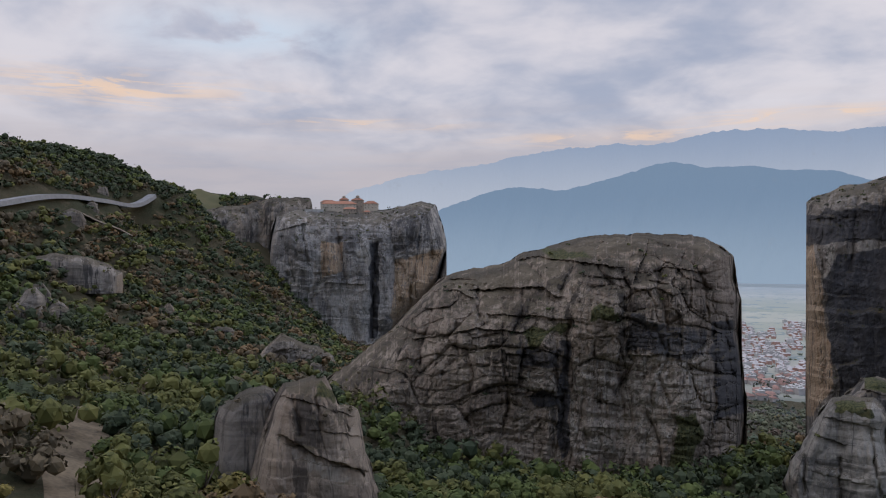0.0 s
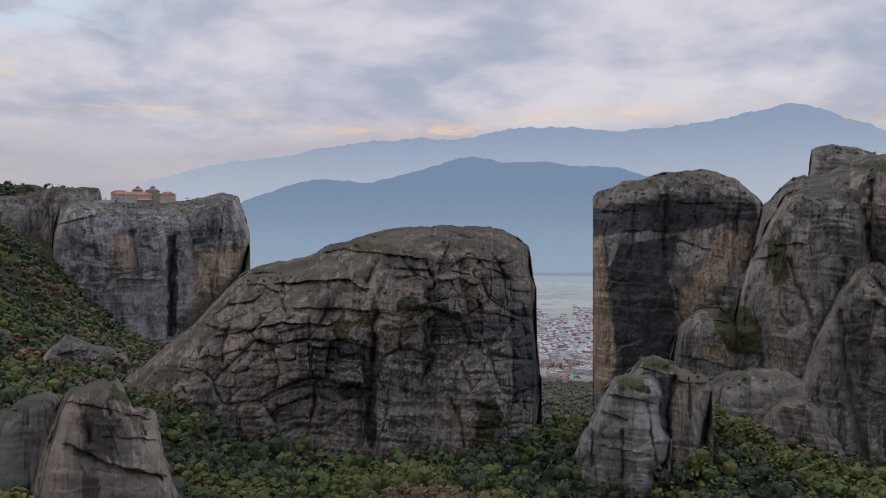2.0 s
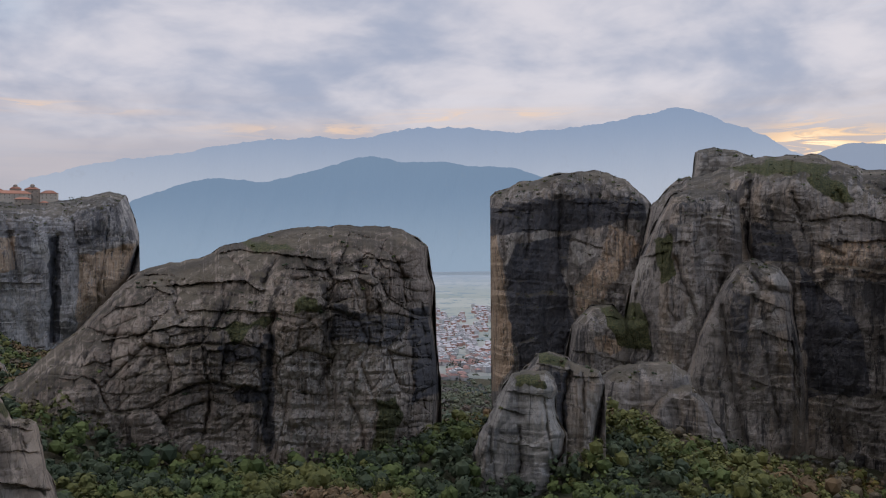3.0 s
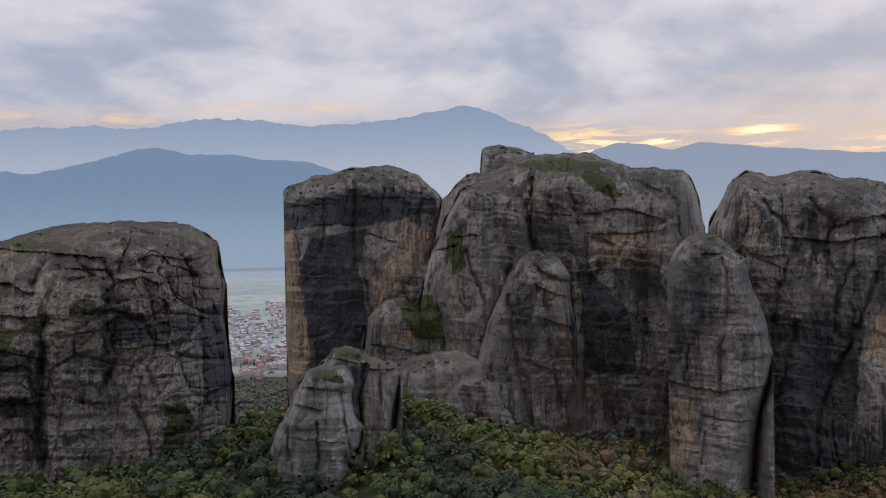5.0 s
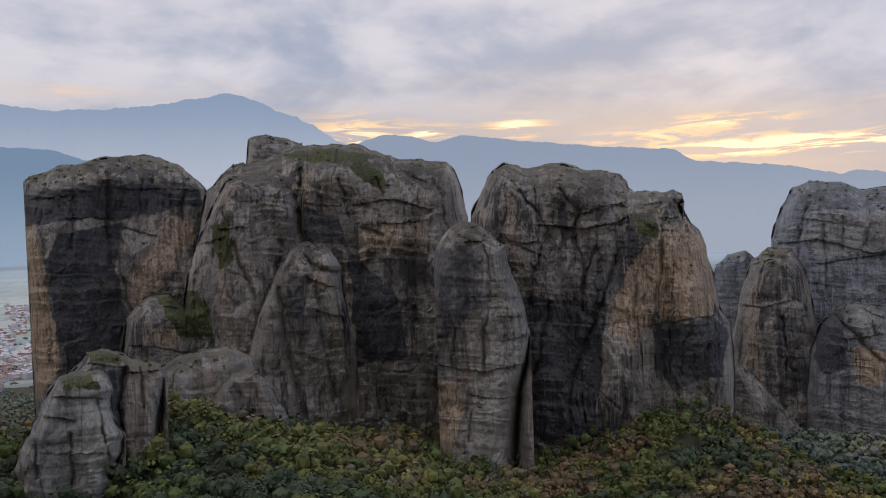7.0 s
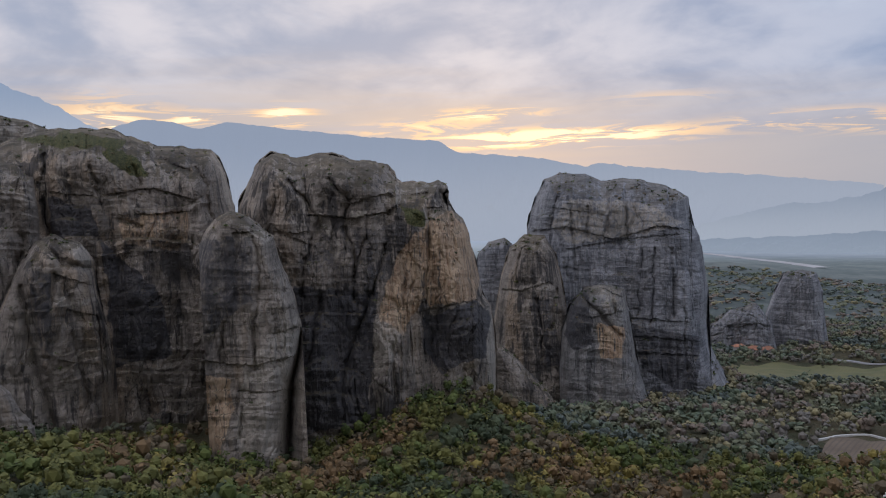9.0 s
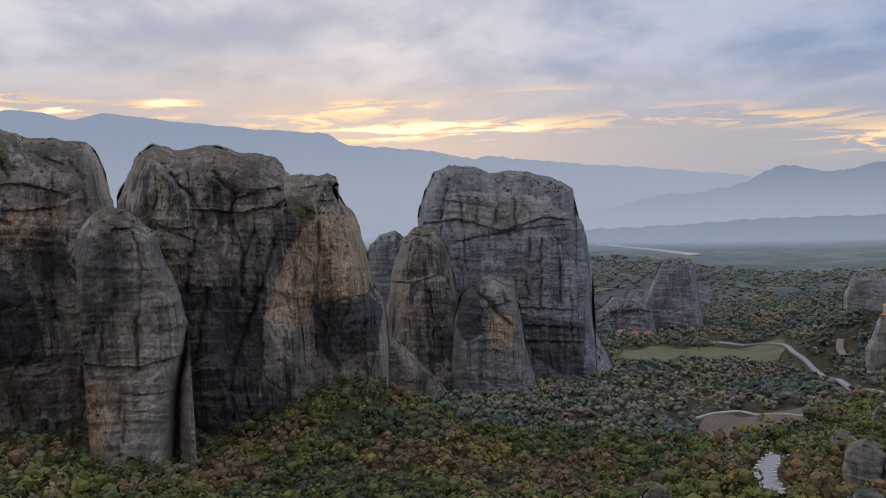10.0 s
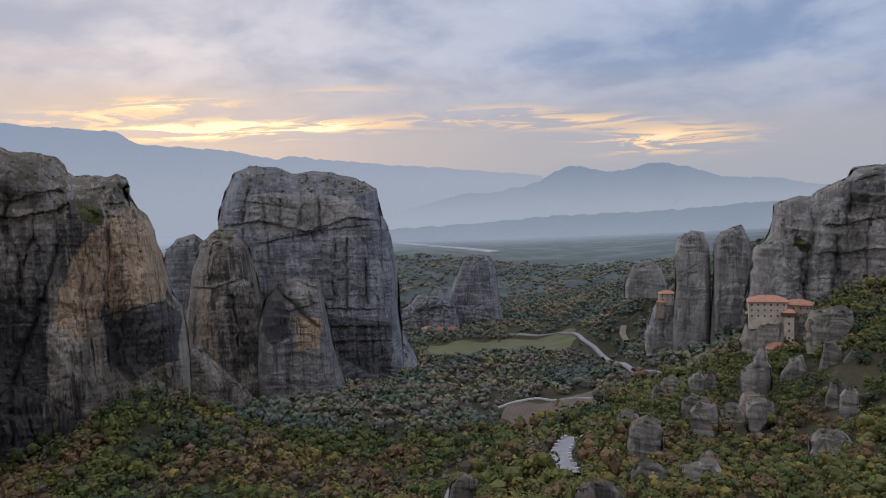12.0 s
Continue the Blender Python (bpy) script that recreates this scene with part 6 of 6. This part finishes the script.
def dome(parent, r, h, z, mat):
    bm = bmesh.new()
    rings_ = [(r, z), (r, z + h)] + [(r * 1.12 * math.cos(k * math.pi / 12), z + h + r * 0.9 * math.sin(k * math.pi / 12)) for k in range(0, 6)]
    prev = None
    for q, zz in rings_:
        ring = [bm.verts.new((q * math.cos(i * math.pi / 8), q * math.sin(i * math.pi / 8), zz)) for i in range(16)]
        if prev:
            for i in range(16):
                bm.faces.new((prev[i], prev[(i + 1) % 16], ring[(i + 1) % 16], ring[i]))
        prev = ring
    bm.faces.new(prev)
    return part("dome", bm, mat, parent, "tiled church dome on a stone drum")


# cliff-top monastery, far
M = 1143
building("monastery_wing", -7.35, M, 356, 48, 12, 7, 4.0, "long monastery wing with terracotta roof", STUCCO, ROOF, 2, 9, 3)
church = building("church", -6.05, M + 8, 357, 17, 14, 12, 3.5, "stone monastery church with tiled roof", MASONRY, ROOF, 2, 3, -4)
dome(church, 2.6, 3.0, 14.0, MASONRY)
church_b = building("chapel", -7.0, M + 12, 359, 12, 10, 11, 3.0, "stone chapel with a small dome", MASONRY, ROOF, 1, 2, 8)
dome(church_b, 2.2, 2.4, 12.5, MASONRY)
building("monastery_hall", -5.1, M + 4, 356, 20, 12, 8, 4.0, "square monastery hall with terracotta roof", STUCCO, ROOF, 2, 4, -6)
building("guest_house", -6.6, M - 22, 350, 18, 8, 5, 2.5, "low outbuilding with terracotta roof", MASONRY, ROOF, 1, 4, 0)
building("guest_house", -5.4, M - 25, 347, 9, 6, 4, 2.0, "small outbuilding with terracotta roof", MASONRY, ROOF, 1, 2, 5)
building("monastery_wing", -8.1, M + 16, 360, 22, 10, 6, 3.5, "low monastery wing with terracotta roof", STUCCO, ROOF, 1, 5, 0)
building("terrace_wall", -9.1, M - 20, 348, 26, 4, 6, 0.5, "pale retaining wall below the monastery", KERB, KERB, 0, 0, 0, 8, True)
building("terrace_wall", -2.6, M - 26, 345, 20, 4, 9, 0.5, "grey retaining wall at a cliff edge", KERB, KERB, 0, 0, 0, 8, True)

# monastery on the layered rock
R = 426
building("convent", 111.2, R - 4, 225.0, 17.5, 10, 8.2, 2.6, "cream stone convent building of three storeys", STUCCO, ROOF, 3, 6, 4, 5, False, (0.7, 0.9))
building("convent_wing", 113.1, R - 2, 225.5, 12.5, 9, 6.0, 2.2, "convent wing with terracotta roof", MASONRY, ROOF, 2, 4, -6, 6, False, (0.7, 0.9))
tower = building("hoist_tower", 112.55, R - 9, 214.5, 4.4, 4.4, 14.0, 1.4, "narrow pale stair tower with timber gallery", STUCCO, ROOF, 4, 1, 0, 5, False, (0.8, 1.0))
bm = bmesh.new()
box(bm, -3.6, 3.6, -3.0, 2.6, 12.6, 14.2)
part("gallery", bm, WOOD, tower, "dark timber gallery")
building("gatehouse", 111.9, R - 12, 206.5, 11.5, 7, 5.0, 2.6, "low gatehouse with bright terracotta roof", STUCCO, ROOF, 1, 4, 8, 6, False, (0.7, 1.1))
building("gatehouse", 112.7, R - 10, 208.0, 7.0, 6, 4.6, 2.0, "small annexe with bright terracotta roof", STUCCO, ROOF, 1, 2, -10, 6, False, (0.7, 1.1))
building("balcony_room", 110.15, R - 1, 222.0, 3.4, 5, 4.2, 1.2, "small projecting room with tiled roof", WOOD, ROOF, 1, 1, 0, 3, False, (0.7, 0.9))

# small monastery on its stack
building("hermitage", 104.75, 684, 191, 12, 9, 6.5, 2.4, "small cliff-top monastery with terracotta roof", STUCCO, ROOF, 2, 3, 10, 8)
building("hermitage", 104.35, 680, 186, 6, 7, 5.0, 1.8, "small stone annexe with terracotta roof", MASONRY, ROOF, 1, 2, -10, 8)

# hamlet in the valley
for az_, d_, w_ in ((87.0, 1235, 13), (87.5, 1215, 11), (87.9, 1165, 16), (88.4, 1180, 12), (88.8, 1150, 15), (89.3, 1138, 18), (89.7, 1150, 12), (88.1, 1225, 12)):
    p = polar(az_, d_)
    building("village_house", az_, d_, float(height(p.x, p.y)), w_, 10, 6.5, 3.2, "village house with terracotta roof among trees", WHITEWASH, ROOF, 2, 3, rng.uniform(-25, 25), 4)

# ---- the town on the plain ----


def town_house(w, l, h, flat, label):
    ob = tagged(new("town_house"), label, "house", "houses of the town")
    bm = bmesh.new()
    box(bm, -w / 2, w / 2, -l / 2, l / 2, -4, h)
    part("wall", bm, WHITEWASH, ob)
    bm = bmesh.new()
    if flat:
        box(bm, -w / 2 - 0.3, w / 2 + 0.3, -l / 2 - 0.3, l / 2 + 0.3, h, h + 0.6)
        box(bm, -w / 6, w / 6, -l / 6, l / 6, h + 0.6, h + 3.0)
        part("roof", bm, KERB, ob, "flat concrete roof with a stair head")
    else:
        hip(bm, w, l, h + 0.25, 2.8)
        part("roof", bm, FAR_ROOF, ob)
    return ob


KINDS = [town_house(12, 10, 7, False, "white town house with hipped terracotta roof"), town_house(16, 11, 9, False, "long white town house with terracotta roof"),
         town_house(14, 12, 12, True, "flat-roofed white apartment block"), town_house(10, 9, 6, False, "small white town house with pale tiled roof"), town_house(22, 13, 10, True, "wide flat-roofed pale building")]
lots = []
for r_ in np.arange(1490, 3000, 15.5):
    for a_ in np.arange(18.6, 25.6, math.degrees(19.0 / r_)):
        aa, rr = a_ + rng.uniform(-0.15, 0.15), r_ + rng.uniform(-6, 6)
        open_ground = fbm(np.array(rr / 210.0), np.array(aa * 1.1), 55, 2)
        if open_ground < -0.32 or rng.uniform() < (0.08 if rr < 2500 else 0.35) or (rr < 1640 and aa > 22.6):
            continue
        lots.append((aa, rr))
used = [False] * len(KINDS)
rest_v, rest_f, rest_m = [], [], []
for i, (a_, r_) in enumerate(lots):
    p = polar(a_, r_)
    p.z = float(height(p.x, p.y))
    k = int(rng.choice(5, p=(0.34, 0.18, 0.14, 0.28, 0.06)))
    turn = -a_ + 20 + rng.choice([0, 90]) + rng.normal(0, 6)
    m = pose(p.x, p.y, p.z, 0, 0, turn)
    if i < 290:
        if used[k]:
            copy_thing(KINDS[k], m)
        else:
            KINDS[k].matrix_world, used[k] = m, True
    else:
        for child, slot in zip(KINDS[k].children, (0, 2 if k in (2, 4) else 1)):
            me = child.data
            co = np.empty(len(me.vertices) * 3)
            me.vertices.foreach_get("co", co)
            rot = np.array(m)[:3, :3]
            base_ = sum(len(v) for v in rest_v)
            rest_v.append(co.reshape(-1, 3) @ rot.T + np.array(p))
            for f in me.polygons:
                vi = [v + base_ for v in f.vertices]
                for q in range(1, len(vi) - 1):
                    rest_f.append((vi[0], vi[q], vi[q + 1]))
                    rest_m.append(slot)
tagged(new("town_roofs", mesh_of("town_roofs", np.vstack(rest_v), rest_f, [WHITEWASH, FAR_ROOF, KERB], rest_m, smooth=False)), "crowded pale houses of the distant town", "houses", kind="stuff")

# ---- single trees ----


def trunk_mesh(h, r, seed):
    q = random.Random(seed)
    bm = bmesh.new()

    def limb(a, b, ra, rb):
        axis = (b - a).normalized()
        u = axis.orthogonal().normalized()
        v = axis.cross(u)
        lo = [bm.verts.new(a + (u * math.cos(k * math.pi / 3) + v * math.sin(k * math.pi / 3)) * ra) for k in range(6)]
        hi = [bm.verts.new(b + (u * math.cos(k * math.pi / 3) + v * math.sin(k * math.pi / 3)) * rb) for k in range(6)]
        for k in range(6):
            bm.faces.new((lo[k], lo[(k + 1) % 6], hi[(k + 1) % 6], hi[k]))
        bm.faces.new(hi)

    fork = Vector((q.uniform(-0.2, 0.2), q.uniform(-0.2, 0.2), h * 0.4))
    limb(Vector((0, 0, -0.8)), fork, r, r * 0.7)
    for k in range(4):
        a = k * 1.57 + q.uniform(-0.4, 0.4)
        limb(fork, Vector((math.cos(a) * h * 0.28, math.sin(a) * h * 0.28, h * q.uniform(0.65, 0.85))), r * 0.5, r * 0.15)
    return bm


def tree(name, w, h, leaves, size, mat, label, seed, tall=1.0, group="trees on the slope"):
    ob = tagged(new(name), label, "tree", group)
    part("trunk", trunk_mesh(h, w * 0.035, seed), BARK, ob)
    v, f = crown(leaves, size, seed, True, tall)
    me = mesh_of("crown", v * (w, w, h / tall), f, mat, smooth=False)
    c = new("crown", me)
    c.parent = ob
    return ob


SAPLINGS = [tree("oak_tree", 6.5, 5.6, 300, 0.046, WOODS[0], "green oak tree with a rounded crown on a scrubby slope", 101),
            tree("oak_tree", 5.6, 4.6, 300, 0.046, WOODS[2], "olive-green oak tree on a scrubby slope", 102),
            tree("oak_tree", 6.8, 5.4, 300, 0.046, WOODS[3], "yellow autumn oak tree on a scrubby slope", 103),
            tree("oak_tree", 5.0, 4.4, 300, 0.046, WOODS[1], "dark evergreen oak on a scrubby slope", 104),
            tree("oak_tree", 5.2, 4.2, 300, 0.046, WOODS[4], "rust-coloured autumn oak on a scrubby slope", 105)]
tx, ty = scatter(-32, 122, 118, 150, 6.6, 0.75)
placed = [False] * 5
for x_, y_ in zip(tx, ty):
    k = int(rng.choice(5, p=(0.26, 0.32, 0.12, 0.16, 0.14)))
    s = rng.uniform(0.75, 1.25)
    m = pose(x_, y_, float(height(x_, y_)), 0, 0, rng.uniform(0, 360))
    if placed[k]:
        t_ = copy_thing(SAPLINGS[k], m)
        t_.scale = (s, s, s * rng.uniform(0.9, 1.1))
    else:
        SAPLINGS[k].matrix_world, placed[k] = m, True
p = polar(-16.6, 172)
copy_thing(SAPLINGS[2], pose(p.x, p.y, float(height(p.x, p.y)) - 0.5, 0, 0, 40)).scale = (2.2, 2.2, 2.0)

CYPRESS = tree("cypress_tree", 3.4, 11.0, 220, 0.07, WOODS[1], "slim dark cypress tree", 120, 3.0, "cypress trees")
CYPRESS.location = polar(-7.75, M - 2, 357)
for a_, d_, z_ in ((-9.6, M + 4, 351), (-9.35, M + 6, 352), (-9.0, M - 2, 350), (-3.75, M, 352), (-3.2, M + 2, 353), (-3.9, M + 6, 352), (-8.3, M - 14, 350)):
    copy_thing(CYPRESS, pose(*polar(a_, d_, z_), 0, 0, a_ * 37))
for a_, d_ in ((21.3, 1720), (21.5, 1740), (21.7, 1700), (22.0, 1730), (22.9, 1760), (23.1, 1740), (23.3, 1770), (23.5, 1720), (21.1, 1690), (22.4, 1800)):
    p = polar(a_, d_)
    copy_thing(CYPRESS, pose(p.x, p.y, float(height(p.x, p.y)), 0, 0, a_ * 50)).scale = (2.0, 2.0, 1.9)
x, y = scatter(18, 27, 1400, 2600, 26.0, 0.35)
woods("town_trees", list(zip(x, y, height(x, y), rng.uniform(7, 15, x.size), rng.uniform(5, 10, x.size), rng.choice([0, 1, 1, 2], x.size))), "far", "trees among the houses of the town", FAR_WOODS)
